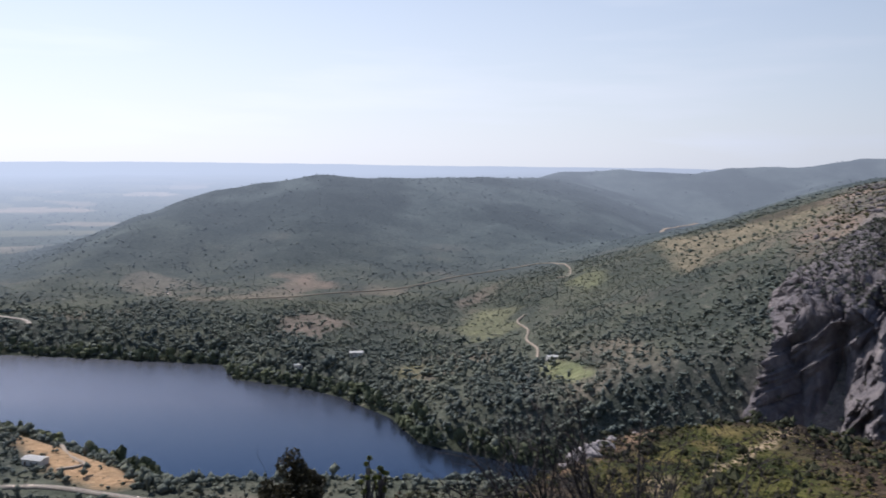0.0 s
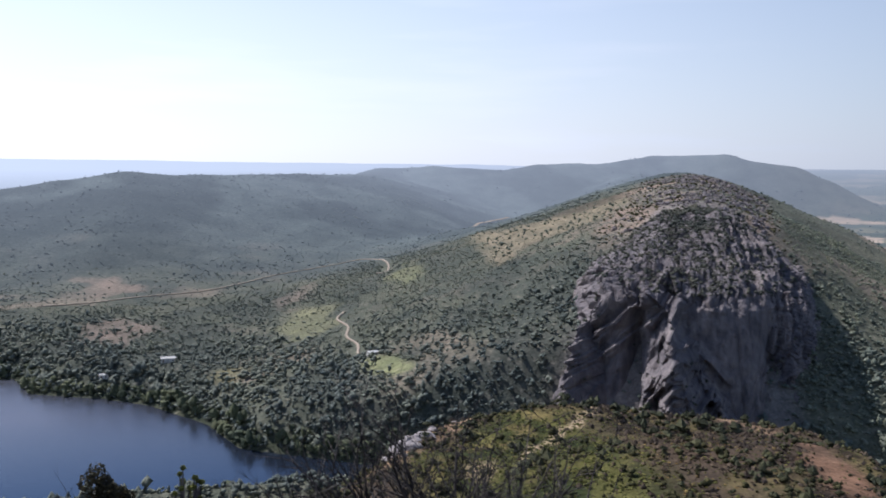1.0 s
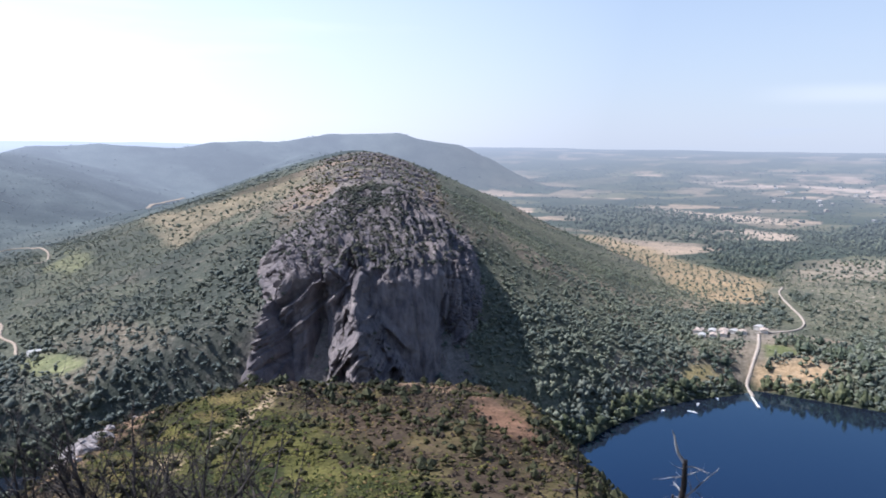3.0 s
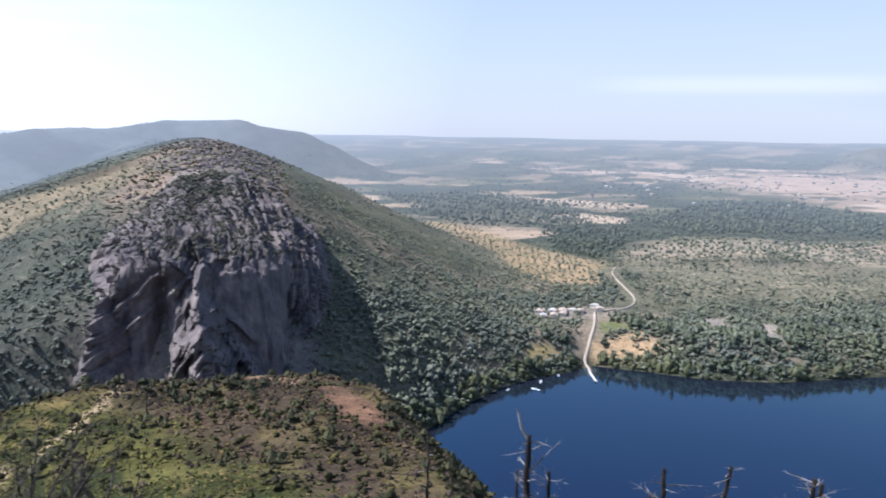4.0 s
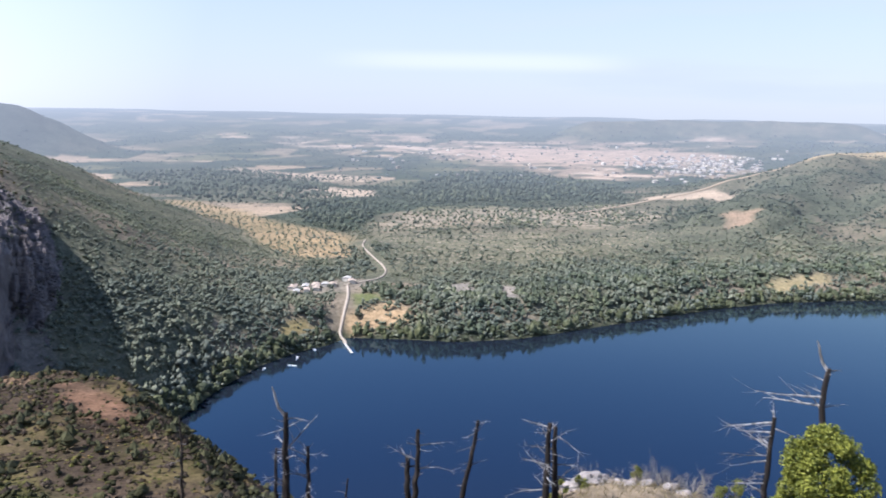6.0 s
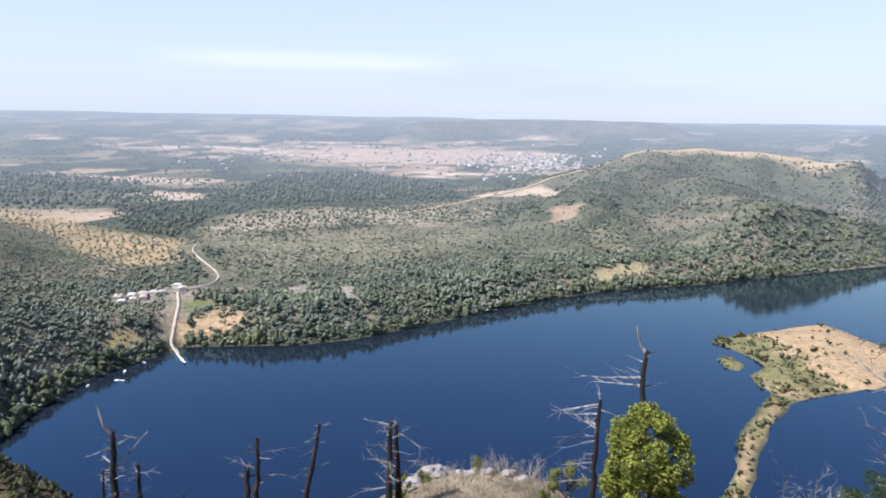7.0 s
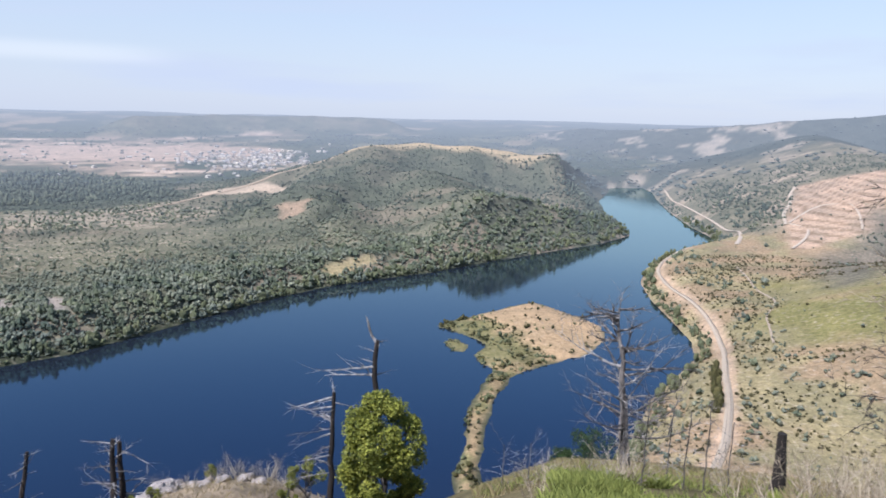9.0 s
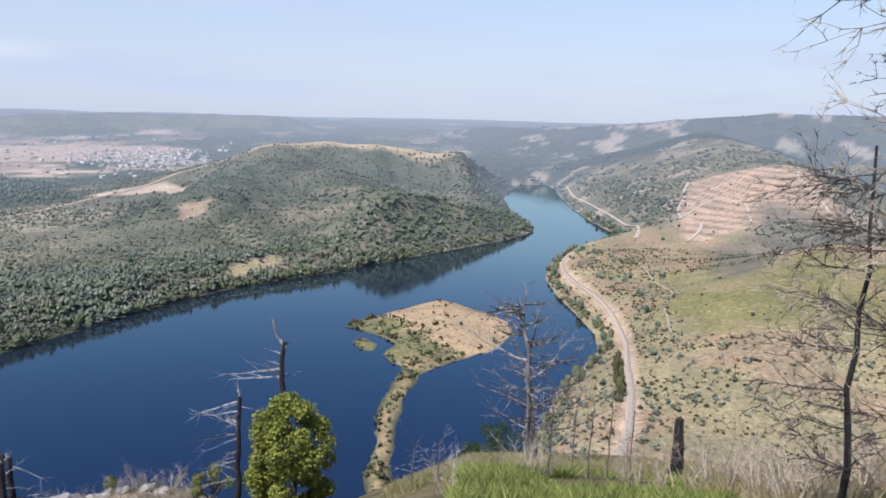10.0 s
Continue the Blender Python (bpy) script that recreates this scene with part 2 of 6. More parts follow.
# ---- materials ----
def material(name, rough=0.8, metal=0.0):
    m = bpy.data.materials.new(name)
    m.use_nodes = True
    b = m.node_tree.nodes["Principled BSDF"]
    b.inputs["Roughness"].default_value, b.inputs["Metallic"].default_value = rough, metal
    b.inputs["Specular IOR Level"].default_value = 0.25
    return m, m.node_tree, b


def node(nt, kind, **values):
    n = nt.nodes.new(kind)
    for k, v in values.items():
        if k in n.inputs:
            n.inputs[k].default_value = v
    return n


def ramp(nt, fac, stops):
    n = nt.nodes.new("ShaderNodeValToRGB")
    e = n.color_ramp.elements
    while len(e) < len(stops):
        e.new(0.5)
    for i, (p, c) in enumerate(stops):
        e[i].position, e[i].color = p, (*c, 1)
    nt.links.new(fac, n.inputs[0])
    return n.outputs[0]


def mix(nt, kind, fac, a, b):
    n = nt.nodes.new("ShaderNodeMix")
    n.data_type, n.blend_type = "RGBA", kind
    for slot, v in ((0, fac), (6, a), (7, b)):
        if hasattr(v, "is_linked"):
            nt.links.new(v, n.inputs[slot])
        else:
            n.inputs[slot].default_value = v if slot == 0 else (*v, 1)
    return n.outputs[2]


def coords(nt):
    return nt.nodes.new("ShaderNodeTexCoord").outputs["Object"]


def noise_tex(nt, size, detail=4.0, rough=0.55, co=None):
    n = node(nt, "ShaderNodeTexNoise", Scale=1.0 / size, Detail=detail, Roughness=rough)
    nt.links.new(co or coords(nt), n.inputs["Vector"])
    return n.outputs["Fac"]


def bump(nt, bsdf, fac, strength, distance):
    n = node(nt, "ShaderNodeBump", Strength=strength, Distance=distance)
    nt.links.new(fac, n.inputs["Height"])
    nt.links.new(n.outputs[0], bsdf.inputs["Normal"])


def haze_glow(nt, b):
    """Distance haze painted as emission: surfaces glow more the farther out they lie."""
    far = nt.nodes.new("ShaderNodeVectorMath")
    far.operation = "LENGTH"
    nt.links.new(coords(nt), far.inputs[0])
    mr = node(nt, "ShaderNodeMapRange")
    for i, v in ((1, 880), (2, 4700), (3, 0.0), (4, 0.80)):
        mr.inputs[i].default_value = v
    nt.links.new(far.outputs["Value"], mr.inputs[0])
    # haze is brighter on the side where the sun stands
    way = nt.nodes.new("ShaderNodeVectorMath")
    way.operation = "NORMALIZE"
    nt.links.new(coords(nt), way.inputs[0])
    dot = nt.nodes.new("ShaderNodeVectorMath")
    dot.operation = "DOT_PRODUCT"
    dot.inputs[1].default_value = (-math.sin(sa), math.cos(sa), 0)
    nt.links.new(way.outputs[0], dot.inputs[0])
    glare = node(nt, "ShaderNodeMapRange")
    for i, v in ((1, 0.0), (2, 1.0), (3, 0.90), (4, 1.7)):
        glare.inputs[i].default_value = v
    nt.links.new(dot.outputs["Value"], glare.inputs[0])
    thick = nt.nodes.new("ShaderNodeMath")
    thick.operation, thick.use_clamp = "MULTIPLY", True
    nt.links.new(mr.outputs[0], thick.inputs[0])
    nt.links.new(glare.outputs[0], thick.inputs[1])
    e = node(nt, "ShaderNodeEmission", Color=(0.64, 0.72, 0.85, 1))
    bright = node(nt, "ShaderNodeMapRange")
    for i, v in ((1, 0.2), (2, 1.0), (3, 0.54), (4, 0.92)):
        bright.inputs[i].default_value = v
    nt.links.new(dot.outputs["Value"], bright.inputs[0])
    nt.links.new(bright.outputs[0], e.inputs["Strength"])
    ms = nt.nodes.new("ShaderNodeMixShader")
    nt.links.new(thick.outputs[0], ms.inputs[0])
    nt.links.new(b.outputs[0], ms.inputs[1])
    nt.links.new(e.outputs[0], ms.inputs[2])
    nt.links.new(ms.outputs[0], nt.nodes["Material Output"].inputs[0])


def ground_material(name, glow=False):
    m, nt, b = material(name, 0.95)
    b.inputs["Specular IOR Level"].default_value = 0.05
    att = nt.nodes.new("ShaderNodeAttribute")
    att.attribute_name = "cover"
    c = att.outputs["Color"]
    stones = node(nt, "ShaderNodeMapRange")
    for i, v in ((1, 0.56), (2, 0.66), (3, 0.0), (4, 1.0)):
        stones.inputs[i].default_value = v
    nt.links.new(noise_tex(nt, 4.2, 3, 0.6), stones.inputs[0])
    bare = nt.nodes.new("ShaderNodeMath")
    bare.operation = "MULTIPLY"
    nt.links.new(stones.outputs[0], bare.inputs[0])
    nt.links.new(att.outputs["Alpha"], bare.inputs[1])
    c = mix(nt, "MIX", bare.outputs[0], c, (0.34, 0.295, 0.245))
    fine = ramp(nt, noise_tex(nt, 3.5, 5), [(0.25, (0.55, 0.56, 0.55)), (0.75, (1.45, 1.42, 1.38))])
    broad = ramp(nt, noise_tex(nt, 45, 4), [(0.3, (0.75, 0.78, 0.78)), (0.7, (1.25, 1.2, 1.15))])
    grain = ramp(nt, noise_tex(nt, 0.8, 4, 0.65), [(0.3, (0.62, 0.64, 0.62)), (0.7, (1.38, 1.36, 1.38))])
    c = mix(nt, "MULTIPLY", 1.0, mix(nt, "MULTIPLY", 0.8, mix(nt, "MULTIPLY", 0.9, c, grain), fine), broad)
    nt.links.new(c, b.inputs["Base Color"])
    bump(nt, b, noise_tex(nt, 2.2, 5), 0.7, 1.2)
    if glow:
        haze_glow(nt, b)
    return m


def water_material():
    """Deep clear water: a dark body under a blue-tinted mirror, rippled by wind in the upper reach."""
    m, nt, b = material("river_water", 0.6)
    b.inputs["Base Color"].default_value = (0.012, 0.016, 0.025, 1)
    b.inputs["Specular IOR Level"].default_value = 0.0
    sep = nt.nodes.new("ShaderNodeSeparateXYZ")
    nt.links.new(coords(nt), sep.inputs[0])
    wind = node(nt, "ShaderNodeMapRange")
    for i, v in ((1, 330), (2, 560), (3, 0.0), (4, 1.0)):
        wind.inputs[i].default_value = v
    nt.links.new(sep.outputs["Y"], wind.inputs[0])
    force = nt.nodes.new("ShaderNodeMath")
    force.operation = "MULTIPLY_ADD"
    force.inputs[1].default_value, force.inputs[2].default_value = 0.65, 0.07
    nt.links.new(wind.outputs[0], force.inputs[0])
    n = node(nt, "ShaderNodeBump", Distance=0.3)
    nt.links.new(force.outputs[0], n.inputs["Strength"])
    nt.links.new(noise_tex(nt, 1.8, 3), n.inputs["Height"])
    gloss = node(nt, "ShaderNodeBsdfGlossy", Roughness=0.04)
    ruffle = nt.nodes.new("ShaderNodeMath")
    ruffle.operation = "MULTIPLY_ADD"
    ruffle.inputs[1].default_value, ruffle.inputs[2].default_value = 0.19, 0.04
    nt.links.new(wind.outputs[0], ruffle.inputs[0])
    nt.links.new(ruffle.outputs[0], gloss.inputs["Roughness"])
    nt.links.new(n.outputs[0], gloss.inputs["Normal"])
    fr = node(nt, "ShaderNodeFresnel", IOR=1.95)
    flat = node(nt, "ShaderNodeMapRange")
    for i, v in ((1, 0.19), (2, 0.46), (3, 0.0), (4, 1.0)):
        flat.inputs[i].default_value = v
    nt.links.new(fr.outputs[0], flat.inputs[0])
    # gloss tint paints the sky's reflection: blue below, white far off and sunward
    calm = mix(nt, "MIX", flat.outputs[0], (0.085, 0.37, 0.75), (0.80, 1.0, 1.0))
    nt.links.new(mix(nt, "MIX", wind.outputs[0], calm, (0.85, 0.86, 0.98)), gloss.inputs["Color"])
    nt.links.new(n.outputs[0], fr.inputs["Normal"])
    ms = nt.nodes.new("ShaderNodeMixShader")
    for i, o in enumerate((fr.outputs[0], b.outputs[0], gloss.outputs[0])):
        nt.links.new(o, ms.inputs[i])
    nt.links.new(ms.outputs[0], nt.nodes["Material Output"].inputs[0])
    return m


def leaf_material(name, dark, light, size=1.2, glow=False):
    m, nt, b = material(name, 0.8)
    b.inputs["Specular IOR Level"].default_value = 0.1
    geo = nt.nodes.new("ShaderNodeNewGeometry")
    c = ramp(nt, geo.outputs["Random Per Island"], [(0.0, dark), (1.0, light)])
    fine = ramp(nt, noise_tex(nt, size, 4, 0.7), [(0.3, (0.62, 0.62, 0.62)), (0.7, (1.35, 1.35, 1.3))])
    c = mix(nt, "MULTIPLY", 1.0, c, fine)
    stand = ramp(nt, noise_tex(nt, 55.0, 4, 0.6), [(0.32, (0.72, 0.78, 0.86)), (0.5, (1.0, 1.0, 1.0)), (0.68, (1.24, 1.19, 1.06))])
    c = mix(nt, "MULTIPLY", 1.0, c, stand)
    nt.links.new(c, b.inputs["Base Color"])
    bump(nt, b, noise_tex(nt, size * 0.6, 4, 0.7), 0.9, size * 0.5)
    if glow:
        haze_glow(nt, b)
    return m


# the second ground copy carries the painted haze glow
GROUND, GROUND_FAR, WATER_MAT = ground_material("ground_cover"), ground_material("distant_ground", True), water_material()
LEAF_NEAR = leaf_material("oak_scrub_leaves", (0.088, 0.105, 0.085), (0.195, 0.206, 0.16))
# LEAF_NEAR copy toned for backlit shade and haze on the sunward side
OAK_BACKLIT = leaf_material("backlit_oak_leaves", (0.088, 0.104, 0.094), (0.175, 0.186, 0.152))
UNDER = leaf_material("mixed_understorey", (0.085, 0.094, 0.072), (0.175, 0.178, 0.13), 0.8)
# haze blue put into the leaf colour; haze glow added here and below
LEAF_MID = leaf_material("hazed_hill_leaves", (0.085, 0.105, 0.10), (0.125, 0.145, 0.136), 2.0, True)
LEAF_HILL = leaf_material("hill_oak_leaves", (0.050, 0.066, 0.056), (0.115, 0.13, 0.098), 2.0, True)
# farthest woods: bluish haze in the base colour too
LEAF_FAR = leaf_material("hazed_woods_leaves", (0.06, 0.078, 0.078), (0.085, 0.102, 0.098), 2.5, True)
LEAF_SHORE = leaf_material("willow_leaves", (0.058, 0.068, 0.040), (0.128, 0.136, 0.078))
CRAG_LEAF = leaf_material("crag_bush_leaves", (0.05, 0.055, 0.046), (0.115, 0.113, 0.088))
SHELF_BUSH = leaf_material("shelf_bush_leaves", (0.028, 0.031, 0.018), (0.085, 0.086, 0.048), 0.6)
HEATH = leaf_material("brown_heather", (0.036, 0.027, 0.022), (0.10, 0.074, 0.053), 0.5)
GORSE = leaf_material("yellow_green_broom", (0.04, 0.048, 0.014), (0.135, 0.128, 0.038), 0.5)
BANK_LEAF = leaf_material("bank_tree_leaves", (0.058, 0.074, 0.056), (0.135, 0.152, 0.10))
SCRUB_DARK = leaf_material("dark_scrub", (0.026, 0.027, 0.013), (0.078, 0.073, 0.033), 0.6)
OCHRE = leaf_material("ochre_dry_grass", (0.09, 0.06, 0.025), (0.23, 0.165, 0.07), 0.5)
DRY_SCRUB = leaf_material("dry_slope_scrub", (0.034, 0.032, 0.017), (0.092, 0.08, 0.042), 0.6)


# ---- meshes from arrays ----
def mesh_from(name, verts, faces, mat, sharp=True):
    verts, faces = np.asarray(verts, np.float32), np.asarray(faces, np.int32)
    me = bpy.data.meshes.new(name)
    me.vertices.add(len(verts))
    me.vertices.foreach_set("co", verts.ravel())
    k = faces.shape[1]
    me.loops.add(faces.size)
    me.loops.foreach_set("vertex_index", faces.ravel())
    me.polygons.add(len(faces))
    me.polygons.foreach_set("loop_start", np.arange(0, faces.size, k, dtype=np.int32))
    me.polygons.foreach_set("use_smooth", np.full(len(faces), not sharp))
    me.update(calc_edges=True)
    if mat:
        me.materials.append(mat)
    return me


# ---- land cover ----
def mixin(c, colour, m):
    return c + (np.array(colour) - c) * np.clip(m, 0, 1)[:, None]


def poly_mask(x, y, pts, edge, wobble=0.0, seed=0):
    d, _, _ = to_line(x, y, pts, True)
    s = np.where(inside(x, y, pts), d, -d)
    if wobble:
        s = s + wobble * (fbm(x, y, edge * 4, 3, seed) - 0.5)
    return smooth(-edge, edge, s)


def parcels(x, y, size, seed):
    """Field parcels: a random number for the nearest of jittered points, and how near the border is."""
    gx, gy = np.floor(x / size).astype(np.int64), np.floor(y / size).astype(np.int64)
    b1, b2, val = np.full(x.shape, 1e9), np.full(x.shape, 1e9), np.zeros(x.shape)
    for i in (-1, 0, 1):
        for j in (-1, 0, 1):
            cx, cy = gx + i, gy + j
            px = (cx + lattice(cx, cy, seed)) * size
            py = (cy + lattice(cx, cy, seed + 1)) * size
            d = np.hypot((x - px) * 0.8, y - py)
            closer = d < b1
            b2 = np.where(closer, b1, np.minimum(b2, d))
            val = np.where(closer, lattice(cx, cy, seed + 2), val)
            b1 = np.where(closer, d, b1)
    return val, b2 - b1


RAIL_LINE = [(990, -400), (930, -345), (870, -312), (814, -295), (749, -284), (693, -280), (643, -273), (597, -263), (535, -243), (490, -224),
             (455, -209), (416, -194), (385, -180), (349, -162), (310, -135), (280, -95), (255, -40)]
SCRUB, MEADOW = (0.10, 0.105, 0.078), (0.165, 0.155, 0.068)
WOODS, ROCK = (0.05, 0.065, 0.05), (0.16, 0.145, 0.14)
STRAW_SLOPE = [(986, 999), (1014, 957), (950, 812), (876, 668), (841, 545), (778, 492), (711, 460), (672, 483), (690, 538), (754, 643), (853, 804)]
RIGHT_SLOPE = [(300, -80), (380, -110), (470, -150), (610, -235), (760, -250), (920, -300), (1040, -400), (1000, -560), (700, -620), (420, -470), (280, -300)]
MEADOW_AT = [(720, -362), (660, -480), (520, -500), (410, -440), (380, -350), (425, -299), (491, -265), (560, -285), (620, -330)]
TERRACES = [(1300, -690), (1186, -840), (1060, -790), (930, -710), (937, -588), (915, -488), (1017, -530)]
LEFT_FIELD = [(278, 1083), (249, 824), (279, 786), (314, 752), (358, 739), (323, 655), (295, 656), (264, 684), (237, 698), (201, 649), (202, 686), (219, 822)]
ORCHARD = [(914, 556), (1079, 588), (1210, 514), (1313, 352), (1234, 241), (1123, 251), (1065, 325), (1054, 413), (974, 480), (895, 488), (864, 518)]
PINE_WOOD = [(1047, 787), (1213, 766), (1090, 660), (978, 589), (855, 562), (895, 653)]
BARE_PATCHES = [[(636, 308), (655, 294), (614, 271), (598, 284)], [(659, 268), (657, 249), (610, 231), (604, 243)]]
LEFT_OPEN = [[(11, 715), (38, 765), (67, 743), (64, 669), (47, 655), (21, 655)], [(122, 765), (146, 831), (160, 780), (148, 725), (129, 723)],
             [(-208, 1010), (-170, 1015), (-131, 961), (-172, 929)], [(-167, 782), (-126, 800), (-87, 759), (-108, 684), (-146, 704)],
             [(15, 841), (46, 901), (73, 910), (41, 803), (13, 773)], [(-38, 582), (-18, 607), (-5, 580), (-24, 558)]]
GREEN_FIELD = [(561, 361), (573, 346), (556, 325), (534, 340)]
OCHRE_FIELD = [(462, 362), (487, 357), (487, 345), (456, 350)]
YARD = [(-250, 455), (-211, 432), (-165, 400), (-135, 372), (-158, 358), (-190, 380), (-215, 405)]
RED_SLOPE = [(150, 196), (154, 190), (148, 176), (139, 156), (128, 141), (121, 143), (130, 164), (138, 183)]
GREEN_SHELF = [(52, 215), (75, 234), (92, 228), (90, 198), (88, 172), (86, 140), (80, 104), (40, 104), (40, 190)]
DRY_UPLAND = [(2349, 1805), (2836, 1902), (2922, 1244), (3102, 840), (3287, 428), (2784, 305), (2296, 295), (1831, 493), (2273, 968), (2196, 1413)]
PLOUGHED = [[(1657, 1446), (1584, 1204), (1615, 996), (1496, 923), (1416, 1120), (1485, 1289)],
            [(1195, 971), (1346, 931), (1346, 818), (1260, 754), (1171, 811), (1119, 853)],
            [(1440, 325), (1496, 205), (1420, 160), (1385, 165), (1395, 310)]]
BELTS = [[(1305, 781), (1886, 896), (1973, 744), (1759, 474), (1432, 332), (1362, 470), (1209, 616)],
         [(1455, 1634), (1744, 1559), (2138, 1477), (2185, 1113), (1905, 1037), (1709, 1456), (1312, 1320)]]
PLATEAU = [(818, 490), (943, 448), (1101, 214), (963, 173), (859, 229), (742, 315), (676, 381)]
HUT_MEADOW = [(65, 534), (76, 538), (90, 513), (94, 484), (82, 488), (67, 513)]
HILL_TERRACES = [(205, 665), (222, 750), (300, 800), (385, 800), (340, 690), (307, 662), (256, 680)]
PINE_BAND = [(1322, 1487), (1612, 1394), (1476, 1050), (1131, 748), (1026, 891), (1010, 960)]


def cover(x, y, z, s):
    r, az = np.hypot(x, y), azimuth(x, y)
    n1, n2 = fbm(x, y, 60, 4, 31), fbm(x, y, 14, 3, 33)
    c = np.tile(np.array(SCRUB), (len(x), 1))
    c = mixin(c, (0.135, 0.133, 0.098), smooth(0.48, 0.6, n1))
    c = mixin(c, (0.20, 0.168, 0.13), smooth(0.57, 0.68, fbm(x, y, 85, 4, 37)))
    woods = smooth(0.45, 0.6, fbm(x, y, 260, 4, 41))
    # the plain of parcels
    plain = smooth(900, 1300, r) * (1 - smooth(5, 16, z - lowland(x, y))) * smooth(40, 110, s)
    val, edge = parcels(x + 60 * (fbm(x, y, 200, 3, 51) - 0.5), y + 60 * (fbm(x, y, 200, 3, 52) - 0.5), 130, 60)
    pc = np.tile(np.array(WOODS), (len(x), 1))
    for lo, colour in ((0.58, (0.12, 0.12, 0.08)), (0.74, (0.19, 0.16, 0.12)), (0.85, (0.29, 0.225, 0.165)), (0.94, (0.34, 0.265, 0.20))):
        pc = np.where((val > lo)[:, None], np.array(colour), pc)
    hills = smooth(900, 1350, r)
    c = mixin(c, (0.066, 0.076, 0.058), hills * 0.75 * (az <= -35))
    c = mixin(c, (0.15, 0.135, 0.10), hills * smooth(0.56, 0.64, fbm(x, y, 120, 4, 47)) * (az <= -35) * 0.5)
    c = mixin(c, (0.24, 0.21, 0.175), smooth(1900, 2100, r) * smooth(0.66, 0.69, fbm(x * 0.6, y, 75, 3, 48)) * (az <= -95))
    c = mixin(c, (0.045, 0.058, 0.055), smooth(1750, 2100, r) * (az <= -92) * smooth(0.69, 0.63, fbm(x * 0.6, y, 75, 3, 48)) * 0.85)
    near_right = smooth(950, 1050, r) * (1 - smooth(1900, 2200, r)) * smooth(-105, -108, az)
    c = mixin(c, (0.15, 0.14, 0.105), near_right * (0.6 + 0.4 * smooth(0.4, 0.6, n1)))
    c = mixin(c, (0.25, 0.21, 0.165), near_right * smooth(0.62, 0.68, fbm(x, y, 45, 3, 50)))
    # backlit shade of the sunward slopes put into the ground colour, by bearing
    shade_tone = smooth(-44, -30, az) * smooth(330, 420, r)
    c = mixin(c, (0.054, 0.063, 0.056), shade_tone * 0.9 * (0.4 + 0.6 * smooth(0.36, 0.56, n1)))
    c = mixin(c, (0.23, 0.175, 0.13), poly_mask(x, y, [(1171, 147), (1173, 101), (1106, 102), (1091, 129)], 6, 14, 49))
    # haze blue of the far sunward hills put into the ground colour
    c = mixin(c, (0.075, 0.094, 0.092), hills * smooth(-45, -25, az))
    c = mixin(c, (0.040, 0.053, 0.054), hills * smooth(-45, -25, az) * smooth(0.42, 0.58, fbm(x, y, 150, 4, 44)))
    c = c * (1 - plain[:, None]) + pc * plain[:, None]
    c = mixin(c, WOODS, np.clip(woods + smooth(2900, 3600, r) * 0.5, 0, 1) * plain * 0.85)
    upland = poly_mask(x, y, DRY_UPLAND, 60, 260, 53)
    patch = fbm(x, y, 120, 3, 54)
    c = mixin(c, (0.29, 0.222, 0.175), upland * smooth(0.36, 0.46, patch) * (0.75 + 0.5 * (val - 0.5)))
    c = mixin(c, (0.42, 0.335, 0.27), upland * smooth(0.6, 0.66, patch))
    c = mixin(c, (0.07, 0.08, 0.062), upland * smooth(0.58, 0.64, fbm(x, y, 90, 3, 58)) * 0.8)
    for pts in PLOUGHED:
        c = mixin(c, (0.36, 0.29, 0.225), poly_mask(x, y, pts, 10, 30, 57))
    for pts in BELTS:
        c = mixin(c, (0.05, 0.063, 0.052), poly_mask(x, y, pts, 20, 60, 59) * 0.9)
    town = np.exp(-(((az + 73) / 13) ** 2 + ((r - 2650) / 400) ** 2))
    c = mixin(c, (0.34, 0.26, 0.21), smooth(0.5, 0.75, town + 0.5 * (n1 - 0.5)))
    c = mixin(c, (0.30, 0.225, 0.135), poly_mask(x, y, STRAW_SLOPE, 14, 40, 5) * (0.6 + 0.4 * n2))
    c = mixin(c, (0.25, 0.215, 0.165), poly_mask(x, y, ORCHARD, 30, 60, 6) * smooth(0.3, 0.55, n2))
    c = mixin(c, (0.045, 0.06, 0.045), poly_mask(x, y, PINE_WOOD, 25, 90, 18))
    c = mixin(c, (0.075, 0.085, 0.065), poly_mask(x, y, PINE_BAND, 25, 70, 19) * 0.7)
    shelf_rows = 0.5 + 0.5 * np.sin(z * 6.28 / 4.5 + 4 * n1)
    bench = poly_mask(x, y, HILL_TERRACES, 12, 30, 22)
    c = mixin(c, (0.108, 0.092, 0.070), bench)
    c = mixin(c, (0.07, 0.066, 0.05), bench * smooth(0.6, 0.85, shelf_rows) * 0.85)
    for pts in BARE_PATCHES:
        c = mixin(c, (0.22, 0.20, 0.18), poly_mask(x, y, pts, 4, 6, 19))
    for pts, colour in zip(LEFT_OPEN, ((0.165, 0.165, 0.10), (0.15, 0.155, 0.09), (0.20, 0.155, 0.125), (0.175, 0.14, 0.118), (0.15, 0.125, 0.105), (0.18, 0.165, 0.095))):
        c = mixin(c, colour, poly_mask(x, y, pts, 8, 30, 20) * (0.5 + 0.5 * n2))
    rows = 0.5 + 0.5 * np.sin(z * 6.28 / 5.0 + 3 * n1)
    c = mixin(c, (0.155, 0.138, 0.098), poly_mask(x, y, LEFT_FIELD, 9, 20, 7) * 0.9)
    c = mixin(c, (0.215, 0.18, 0.13), poly_mask(x, y, LEFT_FIELD, 9, 20, 7) * smooth(0.55, 0.85, rows) * 0.8)
